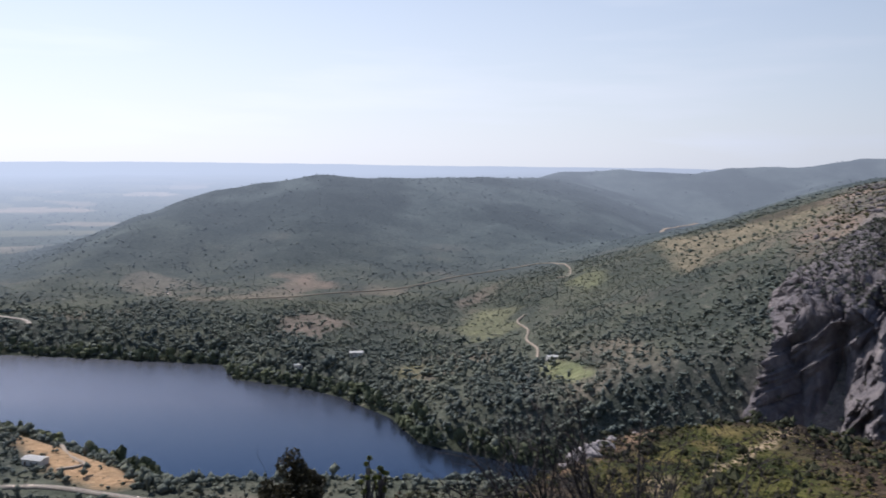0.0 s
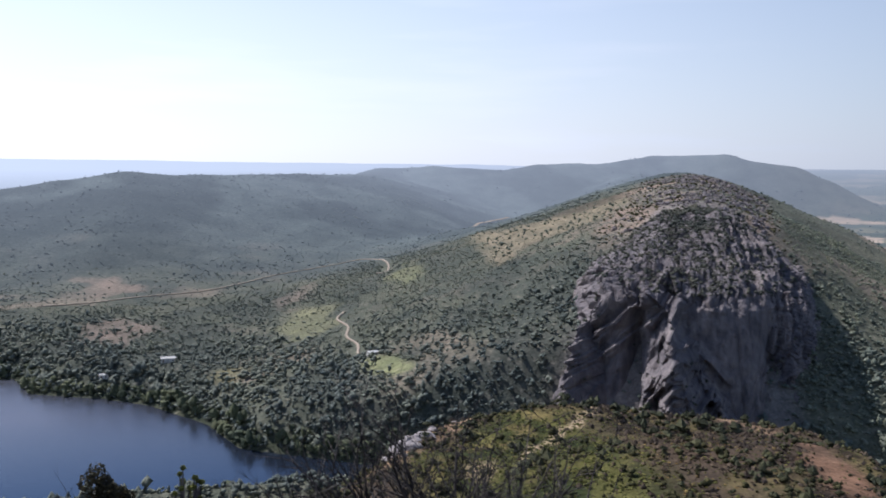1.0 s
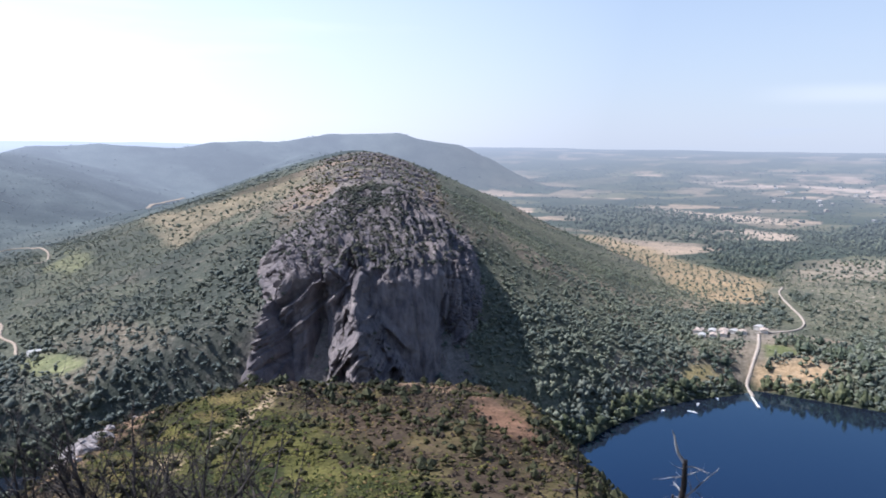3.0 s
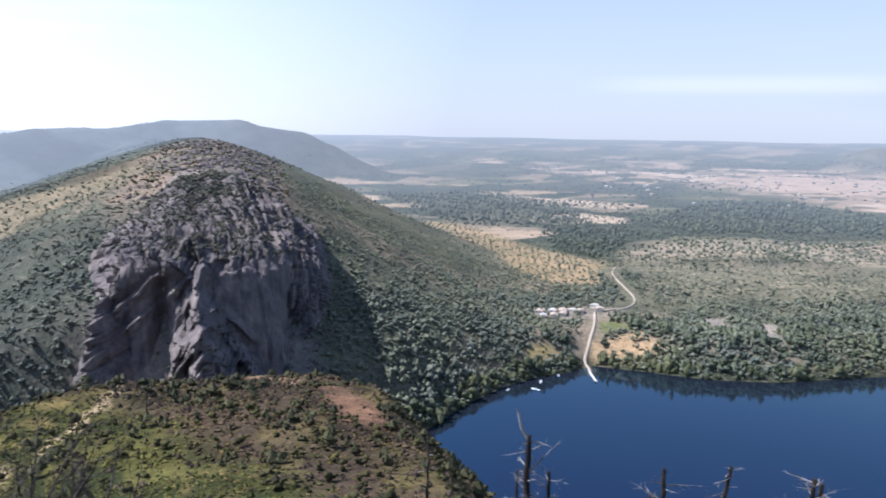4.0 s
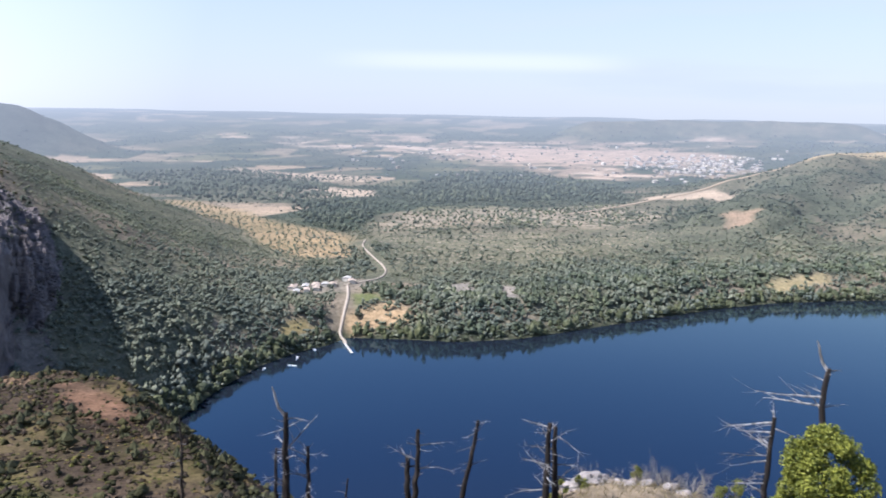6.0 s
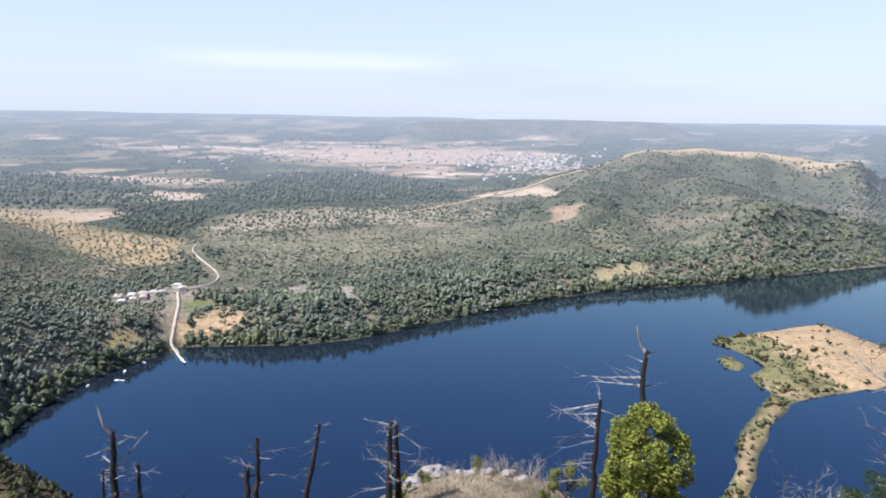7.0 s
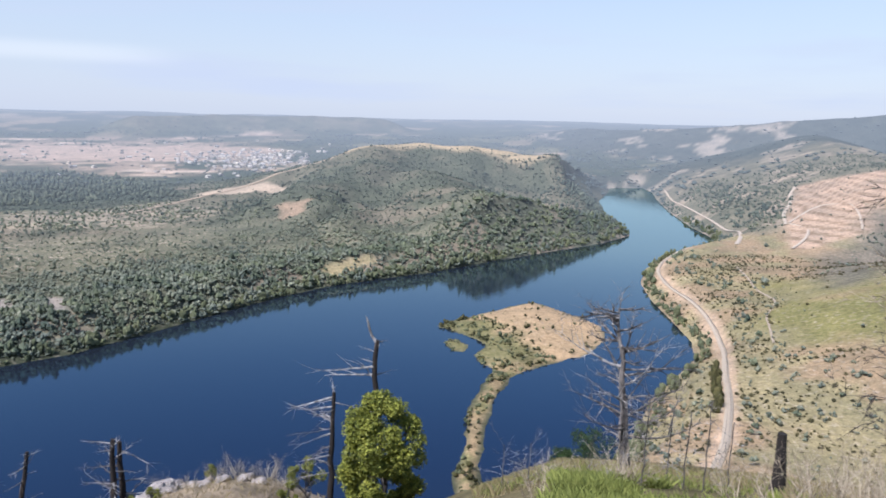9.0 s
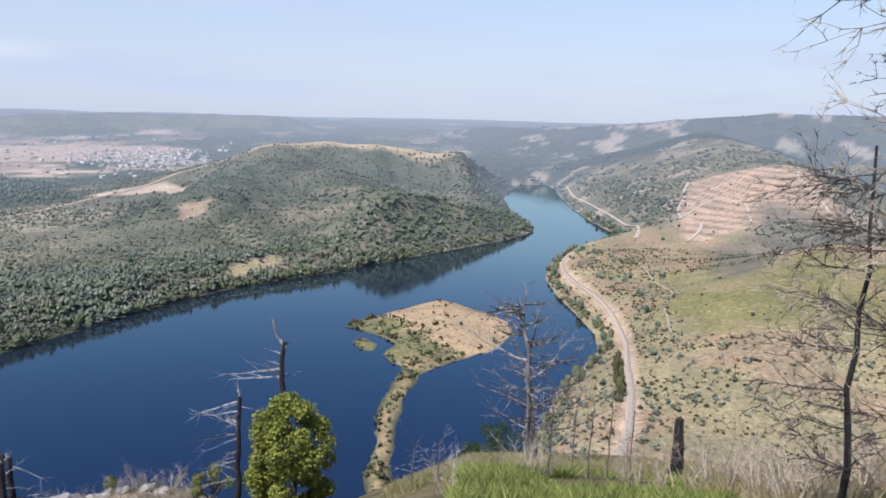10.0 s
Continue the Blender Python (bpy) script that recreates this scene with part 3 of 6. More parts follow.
    c = mixin(c, (0.175, 0.185, 0.10), poly_mask(x, y, HUT_MEADOW, 4, 6, 24))
    c = mixin(c, (0.135, 0.132, 0.095), poly_mask(x, y, PLATEAU, 30, 60, 56) * (0.5 + 0.5 * n2))
    right = poly_mask(x, y, RIGHT_SLOPE, 25, 60, 8)
    verge = 1 - smooth(2.5, 8, to_line(x, y, RAIL_LINE)[0] + 8 * (n2 - 0.5))
    c = mixin(c, (0.245, 0.183, 0.12), right)
    c = mixin(c, (0.225, 0.195, 0.115), right * smooth(0.54, 0.66, fbm(x, y, 70, 4, 43)))
    c = mixin(c, (0.37, 0.275, 0.20), verge * smooth(-90, -96, az))
    c = mixin(c, MEADOW, poly_mask(x, y, MEADOW_AT, 18, 60, 9) * (0.5 + 0.5 * smooth(0.3, 0.55, n1)))
    step = 0.5 + 0.5 * np.sin(z * 6.28 / 6.0 + 1.6 * n1)
    c = mixin(c, (0.36, 0.265, 0.20), poly_mask(x, y, TERRACES, 8, 12, 10))
    c = mixin(c, (0.17, 0.12, 0.08), poly_mask(x, y, TERRACES, 8, 12, 10) * smooth(0.62, 0.85, step) * 0.8)
    c = mixin(c, (0.13, 0.12, 0.10), poly_mask(x, y, [(925, -560), (1010, -640), (890, -720), (700, -560), (640, -390), (760, -420)], 25, 60, 16) * 0.9)
    # the lookout's hill and the shelf
    own = 1 - smooth(300, 360, r)
    own = own * (z > 8)
    green = own * poly_mask(x, y, GREEN_SHELF, 9, 22, 72)
    c = mixin(c, (0.066, 0.049, 0.036), own)
    c = mixin(c, (0.115, 0.092, 0.045), own * smooth(0.5, 0.62, fbm(x, y, 22, 4, 71)))
    c = mixin(c, (0.030, 0.023, 0.017), own * smooth(0.52, 0.66, fbm(x, y, 15, 3, 75)))
    c = mixin(c, (0.092, 0.088, 0.030), green)
    c = mixin(c, (0.028, 0.036, 0.015), green * smooth(0.5, 0.62, fbm(x, y, 18, 3, 73)))
    c = mixin(c, (0.13, 0.105, 0.045), green * smooth(0.56, 0.66, fbm(x, y, 12, 3, 76)))
    c = mixin(c, (0.155, 0.135, 0.07), (1 - smooth(45, 80, r)) * smooth(-92, -98, az) * smooth(1.2, 6, r) * smooth(-172, -145, az) * (0.5 + 0.7 * n2))
    dry = own * smooth(-95, -102, az) * smooth(55, 90, r) * (az > -150)
    c = mixin(c, (0.198, 0.148, 0.095), dry)
    c = mixin(c, (0.15, 0.13, 0.07), dry * smooth(0.52, 0.64, fbm(x, y, 38, 4, 45)))
    c = mixin(c, (0.042, 0.033, 0.024), own * (1 - smooth(60, 100, r)) * smooth(-60, -52, az) * (az < 40) * 0.85)
    u, v = crag_frame(x, y)
    crown = smooth(-20, 60, u) * (1 - smooth(360, 480, u)) * (1 - smooth(54, 76, np.abs(v + 6) + 34 * (n1 - 0.5)))
    c = mixin(c, (0.15, 0.13, 0.11), crown * smooth(0.3, 0.45, n2))
    c = mixin(c, (0.21, 0.155, 0.125), crown * smooth(0.55, 0.64, fbm(x, y, 45, 3, 77)) * 0.6)
    c = mixin(c, ROCK, crag_mask(x, y))
    isle = poly_mask(x, y, ISLAND, 3) + poly_mask(x, y, ISLET, 3)
    c = mixin(c, (0.15, 0.14, 0.07), isle)
    c = mixin(c, (0.33, 0.24, 0.15), isle * smooth(-8, 12, (x - 560) * 0.35 - (y + 105) - 12 + 30 * (n2 - 0.5)))
    c = mixin(c, (0.27, 0.20, 0.12), isle * smooth(560, 520, x) * smooth(0.3, 0.5, n2))
    c = mixin(c, (0.05, 0.056, 0.038), (1 - smooth(4, 14, s)) * (1 - np.clip(isle, 0, 1)) * (y > -150))
    c = mixin(c, (0.33, 0.22, 0.13), poly_mask(x, y, YARD, 6, 12, 12))
    c = mixin(c, (0.14, 0.155, 0.07), poly_mask(x, y, GREEN_FIELD, 3))
    c = mixin(c, (0.33, 0.24, 0.15), poly_mask(x, y, [(520, 345), (556, 318), (545, 292), (505, 325)], 5, 10, 13))
    c = mixin(c, (0.25, 0.215, 0.18), poly_mask(x, y, [(525, 380), (528, 408), (560, 418), (612, 404), (615, 372), (580, 366), (550, 374)], 6, 16, 23) * (0.5 + 0.5 * n2))
    c = mixin(c, (0.27, 0.22, 0.11), poly_mask(x, y, OCHRE_FIELD, 4))
    c = mixin(c, (0.30, 0.25, 0.15), poly_mask(x, y, [(815, 52), (870, 2), (885, 12), (828, 62)], 5, 8, 14))
    c = mixin(c, (0.20, 0.118, 0.078), poly_mask(x, y, RED_SLOPE, 3, 12, 15) * 0.75 * (0.5 + 0.5 * smooth(0.35, 0.5, n2)))
    c = mixin(c, (0.29, 0.235, 0.175), own * np.exp(-(((x - 32) / 4.5) ** 2 + ((y - 5.5) / 5) ** 2)) * 1.5)
    rim = to_line(x, y, [(34, 199), (41, 214), (57, 240), (72, 248), (93, 256), (117, 260), (134, 254), (142, 235), (152, 215), (152, 196)])[0]
    c = mixin(c, (0.22, 0.15, 0.10), own * (1 - smooth(2, 9, rim + 8 * (n2 - 0.5))))
    trail = to_line(x, y, [(40, 176), (57, 181), (64, 186), (70, 196), (76, 199), (84, 214), (91, 218), (95, 226), (101, 229), (108, 250)])[0]
    c = mixin(c, (0.34, 0.26, 0.17), own * (1 - smooth(1.0, 2.6, trail)))
    bald = to_line(x, y, [(1650, 30), (1700, -70), (1695, -170), (1650, -300)])[0] + 30 * (fbm(x, y, 40, 2, 17) - 0.5)
    c = mixin(c, (0.34, 0.27, 0.18), (1 - smooth(30, 62, bald)))
    return np.clip(c, 0.01, 0.8)


def stony(x, y, z):
    """How much pale stony soil breaks through the cover."""
    r, az = np.hypot(x, y), azimuth(x, y)
    a = 0.22 * smooth(330, 450, r) * (1 - smooth(950, 1150, r))
    a = np.maximum(a, 1.0 * poly_mask(x, y, PLATEAU, 40, 90, 56))
    a = np.maximum(a, 0.7 * poly_mask(x, y, ORCHARD, 30, 60, 6))
    a = np.maximum(a, 0.45 * poly_mask(x, y, RIGHT_SLOPE, 25))
    u, v = crag_frame(x, y)
    return np.maximum(a, 0.7 * smooth(-40, 40, u) * (1 - smooth(300, 420, u)) * (1 - smooth(50, 75, np.abs(v + 6))))


# ---- the ground: one sheet of rings, finer where the lookout faces ----
ANG = np.radians(np.concatenate([np.arange(-134, 33, 0.28), np.arange(34, 224, 2.5)]))
RAD = np.concatenate([[0.02, 0.4], np.geomspace(1.0, 200, 76)[:-1], np.arange(200, 700, 4.5), np.arange(700, 1400, 6.0),
                      np.arange(1400, 1700, 10.0), np.geomspace(1700, 4950, 80)])


def sheet(name, r0, r1, mat, label, cat):
    rad = RAD[(RAD >= r0 - 1e-6) & (RAD <= r1 + 1e-6)]
    rr, aa = np.meshgrid(rad, ANG, indexing="ij")
    x, y = (-np.sin(aa) * rr).ravel(), (np.cos(aa) * rr).ravel()
    z = height(x, y)
    n, m = len(rad), len(ANG)
    i, j = np.meshgrid(np.arange(n - 1), np.arange(m), indexing="ij")
    j2 = (j + 1) % m
    faces = np.stack([i * m + j, i * m + j2, (i + 1) * m + j2, (i + 1) * m + j], -1).reshape(-1, 4)[:, ::-1]
    me = mesh_from(name, np.stack([x, y, z], 1), faces, mat, sharp=False)
    col = me.color_attributes.new("cover", "FLOAT_COLOR", "POINT")
    c = cover(x, y, z, shore_distance(x, y))
    col.data.foreach_set("color", np.concatenate([c, stony(x, y, z)[:, None]], 1).astype(np.float32).ravel())
    return tagged(new(name, me), label, cat, kind="structure")


SPLIT = float(RAD[np.argmin(abs(RAD - 880))])
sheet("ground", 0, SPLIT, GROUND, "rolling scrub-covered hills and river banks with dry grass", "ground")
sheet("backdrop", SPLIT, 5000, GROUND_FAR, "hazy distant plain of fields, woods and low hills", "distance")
g = np.array([(-950, -800, 0), (2300, -800, 0), (2300, 900, 0), (-950, 900, 0)], float)
tagged(new("water", mesh_from("water", g, [[0, 1, 2, 3]], WATER_MAT)), "deep blue calm river widening between wooded banks",
       "water", kind="structure")

# ---- woods and scrub ----
def icosphere(sub):
    bm = bmesh.new()
    bmesh.ops.create_icosphere(bm, subdivisions=sub, radius=1.0)
    v = np.array([q.co[:] for q in bm.verts])
    f = np.array([[q.index for q in p.verts] for p in bm.faces])
    bm.free()
    return v, f


def clumps(name, pts, size, tall, mat, label, cat, lobes=1, seed=1, coarse=False, soft=False, spire=0.0):
    """Crowns of one or more lumpy lobes on the points given, joined into one mesh; spire: the share of tall slim ones."""
    v, f = icosphere(1)
    if coarse or lobes > 2:
        v = np.array([(1, 0, 0), (0, 1, 0), (-1, 0, 0), (0, -1, 0), (0, 0, 1), (0, 0, -0.7)], float)
        f = np.array([(0, 1, 4), (1, 2, 4), (2, 3, 4), (3, 0, 4), (1, 0, 5), (2, 1, 5), (3, 2, 5), (0, 3, 5)])
    g = np.random.default_rng(seed)
    n = len(pts)
    slim = g.uniform(0, 1, n) < spire
    size, tall = np.where(slim, size * 0.62, size), np.where(slim, tall * 3.2, tall)
    allv, allf = [], []
    for k in range(lobes):
        off = np.zeros((n, 3))
        scale = np.stack([size, size, size * tall], 1) * g.uniform(0.8, 1.2, (n, 3))
        if lobes > 1:
            a = g.uniform(0, 6.28, n) + 6.28 * k / lobes
            d = g.uniform(0.3, 0.8, n) * size * np.where(slim, 0.4, 1.0)
            off = np.stack([np.cos(a) * d, np.sin(a) * d, g.uniform(-0.35, 0.55, n) * size * tall], 1)
            scale = scale * g.uniform(0.42, 0.8, (n, 1))
        sp = g.uniform(0, 6.28, n)
        wob = 1 + g.uniform(-0.36, 0.3, (n, len(v)))
        vx = v[None, :, 0] * np.cos(sp)[:, None] - v[None, :, 1] * np.sin(sp)[:, None]
        vy = v[None, :, 0] * np.sin(sp)[:, None] + v[None, :, 1] * np.cos(sp)[:, None]
        vv = np.stack([vx, vy, np.broadcast_to(v[None, :, 2], vx.shape)], -1) * wob[..., None] * scale[:, None, :]
        vv = vv + (pts + off + np.stack([0 * size, 0 * size, size * tall * 0.6], 1))[:, None, :]
        allv.append(vv.reshape(-1, 3))
        allf.append((f[None] + (np.arange(n) * len(v))[:, None, None]).reshape(-1, 3) + k * n * len(v))
    me = mesh_from(name, np.concatenate(allv), np.concatenate(allf), mat, not soft)
    return tagged(new(name, me), label, cat, kind="stuff")


def scatter(r0, r1, step, a0=-136.0, a1=34.0, seed=1):
    """Jittered plan points in a sector of rings."""
    g = np.random.default_rng(seed)
    n = int(math.radians(a1 - a0) * (r1 * r1 - r0 * r0) / 2 / step ** 2)
    r = np.sqrt(g.uniform(r0 * r0, r1 * r1, n))
    a = np.radians(g.uniform(a0, a1, n))
    return -np.sin(a) * r, np.cos(a) * r, g.uniform(0, 1, n)


# ways: plan points and the half width that is kept free of trees
PIER_ROAD = [(587, 382), (560, 364), (537, 350), (517, 341), (503, 334), (496, 326), (488, 319)]
BACK_ROAD = [(811, 503), (780, 487), (751, 465), (713, 431), (675, 397), (648, 380), (622, 374), (585, 385)]
BANK_ROAD = [(1847, -664), (1638, -606), (1439, -568), (1286, -540), (1195, -525), (1102, -507), (1010, -468), (960, -440)]
LEFT_TRACK = [(73, 705), (64, 680), (70, 650), (65, 612), (70, 586), (67, 556)]
VALLEY_TRACK = [(-218, 875), (-166, 895), (-126, 922), (-62, 945), (-16, 985), (12, 1022), (57, 1055), (100, 1075), (137, 1089), (148, 1024), (139, 885), (127, 810), (115, 805)]
RAIL_LEFT = [(-260, 330), (-225, 352), (-186, 360), (-150, 352), (-110, 340)]
BALD_TOP = [(1650, 30), (1700, -70), (1695, -170), (1650, -300)]
SHOULDER_ROAD = [(1190, 375), (1320, 312), (1480, 228), (1600, 160), (1668, 70)]
OPEN_LINES = [(SHOULDER_ROAD, 9), (PIER_ROAD, 10), (BACK_ROAD, 7), (BANK_ROAD, 7), (LEFT_TRACK, 3), (VALLEY_TRACK, 5), (RAIL_LINE, 7), (RAIL_LEFT, 7),
              ([(-430, 756), (-405, 748), (-388, 742), (-376, 728)], 7)]
CLEAR = [(STRAW_SLOPE, 0.22), (RIGHT_SLOPE, 0.05), (MEADOW_AT, 0.03), (TERRACES, 0.05), (LEFT_FIELD, 0.3), (ORCHARD, 0.3), (HILL_TERRACES, 0.12), (PLATEAU, 0.5), (HUT_MEADOW, 0.05), (PLOUGHED[0], 0.12), (PLOUGHED[1], 0.12), (PLOUGHED[2], 0.1), (DRY_UPLAND, 0.25), (BARE_PATCHES[0], 0.0), (BARE_PATCHES[1], 0.0), (LEFT_OPEN[0], 0.3), (LEFT_OPEN[1], 0.4), (LEFT_OPEN[2], 0.25), (LEFT_OPEN[3], 0.3), (LEFT_OPEN[4], 0.25), (LEFT_OPEN[5], 0.4),
         
         (GREEN_FIELD, 0.0), ([(1171, 147), (1173, 101), (1106, 102), (1091, 129)], 0.05), (OCHRE_FIELD, 0.03), (YARD, 0.03), ([(500, 350), (560, 318), (545, 292), (505, 325)], 0.15),
         ([(525, 405), (560, 416), (612, 400), (608, 374), (545, 376)], 0.2), ([(815, 52), (870, 2), (885, 12), (828, 62)], 0.05)]


def wood_density(x, y, z, s):
    r, az = np.hypot(x, y), azimuth(x, y)
    d = 0.42 + 0.58 * smooth(0.40, 0.52, fbm(x, y, 75, 4, 81))
    d = np.maximum(d, 0.55 * smooth(900, 1300, r))
    d = d * (1 - 0.9 * (1 - smooth(22, 45, to_line(x, y, BALD_TOP)[0] + 30 * (fbm(x, y, 40, 2, 17) - 0.5))))
    d = d * (1 - 0.45 * smooth(850, 1250, r) * smooth(-40, -30, az))
    d = d * (1 - 0.4 * smooth(900, 1100, r) * (az <= -35) * smooth(0.53, 0.6, fbm(x, y, 120, 4, 47)))
    d = np.maximum(d, 0.97 * (1 - smooth(60, 140, s)))
    for pts, f in CLEAR:
        d = d * (1 - (1 - f) * poly_mask(x, y, pts, 4))
    for pts, wd in OPEN_LINES:
        d = d * smooth(wd, wd + 3, to_line(x, y, pts)[0])
    u, v = crag_frame(x, y)
    d = d * (1 - 0.82 * smooth(-20, 60, u) * (1 - smooth(360, 480, u)) * (1 - smooth(56, 76, np.abs(v + 6))))
    d = d * (1 - 0.75 * crag_mask(x, y))
    val, _ = parcels(x + 60 * (fbm(x, y, 200, 3, 51) - 0.5), y + 60 * (fbm(x, y, 200, 3, 52) - 0.5), 130, 60)
    plain = smooth(900, 1300, r) * (1 - smooth(5, 16, z - lowland(x, y))) * smooth(40, 110, s)
    d = d * (1 - plain * np.where(val > 0.74, 0.93, np.where(val > 0.58, 0.6, 0.0)))
    d = d * (1 - 0.75 * smooth(1750, 2000, r) * smooth(12, 30, z - lowland(x, y)))
    d = d * (1 - 0.3 * smooth(950, 1050, r) * smooth(-105, -108, az))
    d = np.where((poly_mask(x, y, ISLAND, 12) + poly_mask(x, y, ISLET, 12)) > 0.02, 0.0, d)
    return np.where(s > 1.0, d, 0)


def plant(name, r0, r1, step, lo, hi, tall, mat, label, cat, lobes, seed, coarse=False, test=None, soft=0, spire=0.0, skew=2.4):
    x, y, k = scatter(r0, r1, step, seed=seed)
    s = shore_distance(x, y)
    z = height(x, y)
    r = np.hypot(x, y)
    fade = smooth(r0, r0 + soft[0] + 1, r) * (1 - smooth(r1 - soft[1] - 1, r1, r)) if soft else 1.0
    keep = k < (test or wood_density)(x, y, z, s) * fade
    x, y, z, s = x[keep], y[keep], z[keep], s[keep]
    g = np.random.default_rng(seed + 5)
    size = lo + (hi - lo) * g.uniform(0, 1, len(x)) ** skew
    if name == "woodland":
        low = np.where(azimuth(x, y) < -54, 0.72, 0.5)
        size = size * (low + (1 - low) * (1 - smooth(70, 210, s))) * (0.72 + 0.9 * np.clip(fbm(x, y, 70, 3, 83) - 0.3, 0, 0.6))
    return clumps(name, np.stack([x, y, z], 1), size, g.uniform(0.75, 1.25, len(x)) * tall, mat, label, cat, lobes,
                  seed + 9, coarse, mat in (OAK_BACKLIT, LEAF_NEAR, LEAF_HILL, UNDER, LEAF_MID, SCRUB_DARK), spire)


def on_shelf(x, y, z, s):
    az = azimuth(x, y)
    bare = poly_mask(x, y, RED_SLOPE, 5)
    return np.where((s > 6) & (z > 12) & (az < 4) & (az > -52), 0.75 - 0.7 * bare, 0)


def patchy(seed, lo):
    return lambda x, y, z, s: on_shelf(x, y, z, s) * smooth(lo, lo + 0.1, fbm(x, y, 24, 3, seed))


def on_shore(x, y, z, s):
    r = np.hypot(x, y)
    isle = (poly_mask(x, y, ISLAND, 12) + poly_mask(x, y, ISLET, 12)) > 0.02
    rail = (y < -150) & (x > 300)
    return np.where((s > 0.3) & (s < 11) & ~isle, np.where(rail, 0.35, 0.9), 0) * (to_line(x, y, PIER_ROAD)[0] > 8)


def on_right_slope(x, y, z, s):
    d = smooth(4, 8, to_line(x, y, RAIL_LINE)[0])
    az = azimuth(x, y)
    lower = (az < -98) & (az > -136) & (np.hypot(x, y) < 340)
    return d * np.maximum(poly_mask(x, y, RIGHT_SLOPE, 10), lower) * (1 - 0.97 * poly_mask(x, y, MEADOW_AT, 10)) * 0.6 * (s > 6)


def on_island(x, y, z, s):
    isle = (poly_mask(x, y, ISLAND, 2) + poly_mask(x, y, ISLET, 2)) > 0.4
    spit = (x < 530) | ((x - 560) * 0.35 - (y + 105) < 20) & (fbm(x, y, 24, 2, 7) > 0.4)
    return np.where(isle & (s > 0.6), np.where(spit, np.where(x < 530, 0.42, 0.6), 0.06), 0)


def bank_woods(x, y, z, s):
    deep = np.where(azimuth(x, y) < -58, 120, 40)
    return np.where((s > 5) & (s < deep), 0.8 * smooth(deep, deep * 0.4, s), 0) * wood_density(x, y, z, s) * (y > -360)


def on_crown(x, y, z, s):
    u, v = crag_frame(x, y)
    return smooth(-30, 40, u) * (1 - smooth(360, 480, u)) * (1 - smooth(55, 82, np.abs(v + 6))) * 0.5


def green_part(x, y, z, s):
    return on_shelf(x, y, z, s) * (0.1 + 0.9 * poly_mask(x, y, GREEN_SHELF, 9, 22, 72)) * smooth(0.3, 0.5, fbm(x, y, 12, 3, 5))


def brown_part(x, y, z, s):
    return on_shelf(x, y, z, s) * (1 - 0.85 * poly_mask(x, y, GREEN_SHELF, 9, 22, 72)) * smooth(0.34, 0.5, fbm(x, y, 12, 3, 4))


def sunward_side(x, y):
    return azimuth(x, y) > -32


plant("woodland", 360, 700, 2.9, 1.2, 3.4, 0.95, LEAF_NEAR, "grey-green holm oaks and tall scrub", "woods", 3, 101, False,
      lambda x, y, z, s: wood_density(x, y, z, s) * ~sunward_side(x, y), 0, 0.06, 1.5)
# the backlit leaf tone is chosen by bearing from the lookout
plant("woodland", 360, 1150, 3.8, 1.2, 3.6, 0.85, OAK_BACKLIT, "oaks on the sunward slopes, backlit shade put into their leaves", "woods", 3, 108, False,
      lambda x, y, z, s: wood_density(x, y, z, s) * sunward_side(x, y), (0, 420), 0.12, 1.7)
plant("woodland", 700, 900, 3.8, 1.4, 3.8, 0.95, LEAF_NEAR, "grey-green oak scrub on the valley slopes", "woods", 3, 105, False,
      lambda x, y, z, s: wood_density(x, y, z, s) * ~sunward_side(x, y), 0, 0.08, 1.6)
plant("understorey", 340, 900, 4.2, 0.4, 1.3, 0.75, UNDER, "low mixed bushes between the oaks", "scrub", 1, 109, True,
      lambda x, y, z, s: np.where(s > 2, 0.3 + 0.5 * wood_density(x, y, z, s), 0) * (azimuth(x, y) > -95) * (1 - on_crown(x, y, z, s)))
plant("woodland", 900, 1250, 4.6, 1.5, 4.4, 0.9, LEAF_NEAR, "grey-green oak scrub on the farther slopes", "woods", 2, 107, True,
      lambda x, y, z, s: wood_density(x, y, z, s) * ~sunward_side(x, y), (0, 300), 0.1)
plant("woodland", 800, 1750, 6.6, 1.8, 5.0, 0.6, LEAF_MID, "hill woods with blue-grey haze put into their leaves", "woods", 1, 102, True,
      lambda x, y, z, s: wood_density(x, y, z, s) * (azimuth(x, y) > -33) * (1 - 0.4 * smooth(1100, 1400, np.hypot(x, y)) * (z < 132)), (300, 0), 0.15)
plant("woodland", 950, 1750, 6.2, 1.8, 4.8, 0.8, LEAF_HILL, "grey-green pine and oak woods on the hills", "woods", 1, 106, True,
      lambda x, y, z, s: wood_density(x, y, z, s) * (azimuth(x, y) <= -33), (300, 0), 0.12)
plant("woodland", 1750, 3600, 19, 5.0, 10.0, 0.55, LEAF_FAR, "distant woods among fields, bluish haze put into their leaves", "woods", 1, 103, True, None, (1, 300))
plant("shore_trees", 300, 1500, 4.0, 1.8, 4.4, 1.3, LEAF_SHORE, "pale green willows along the water's edge", "trees", 2, 111, False, on_shore)
plant("bank_trees", 380, 900, 6.0, 2.0, 4.2, 1.2, OAK_BACKLIT, "tall grey-green trees on the river bank", "trees", 4, 114, False,
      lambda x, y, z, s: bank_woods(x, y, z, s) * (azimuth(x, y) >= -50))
plant("bank_trees", 380, 1300, 6.0, 2.0, 4.2, 1.2, BANK_LEAF, "tall dark trees on the river bank", "trees", 4, 112, False,
      lambda x, y, z, s: bank_woods(x, y, z, s) * (azimuth(x, y) < -50))
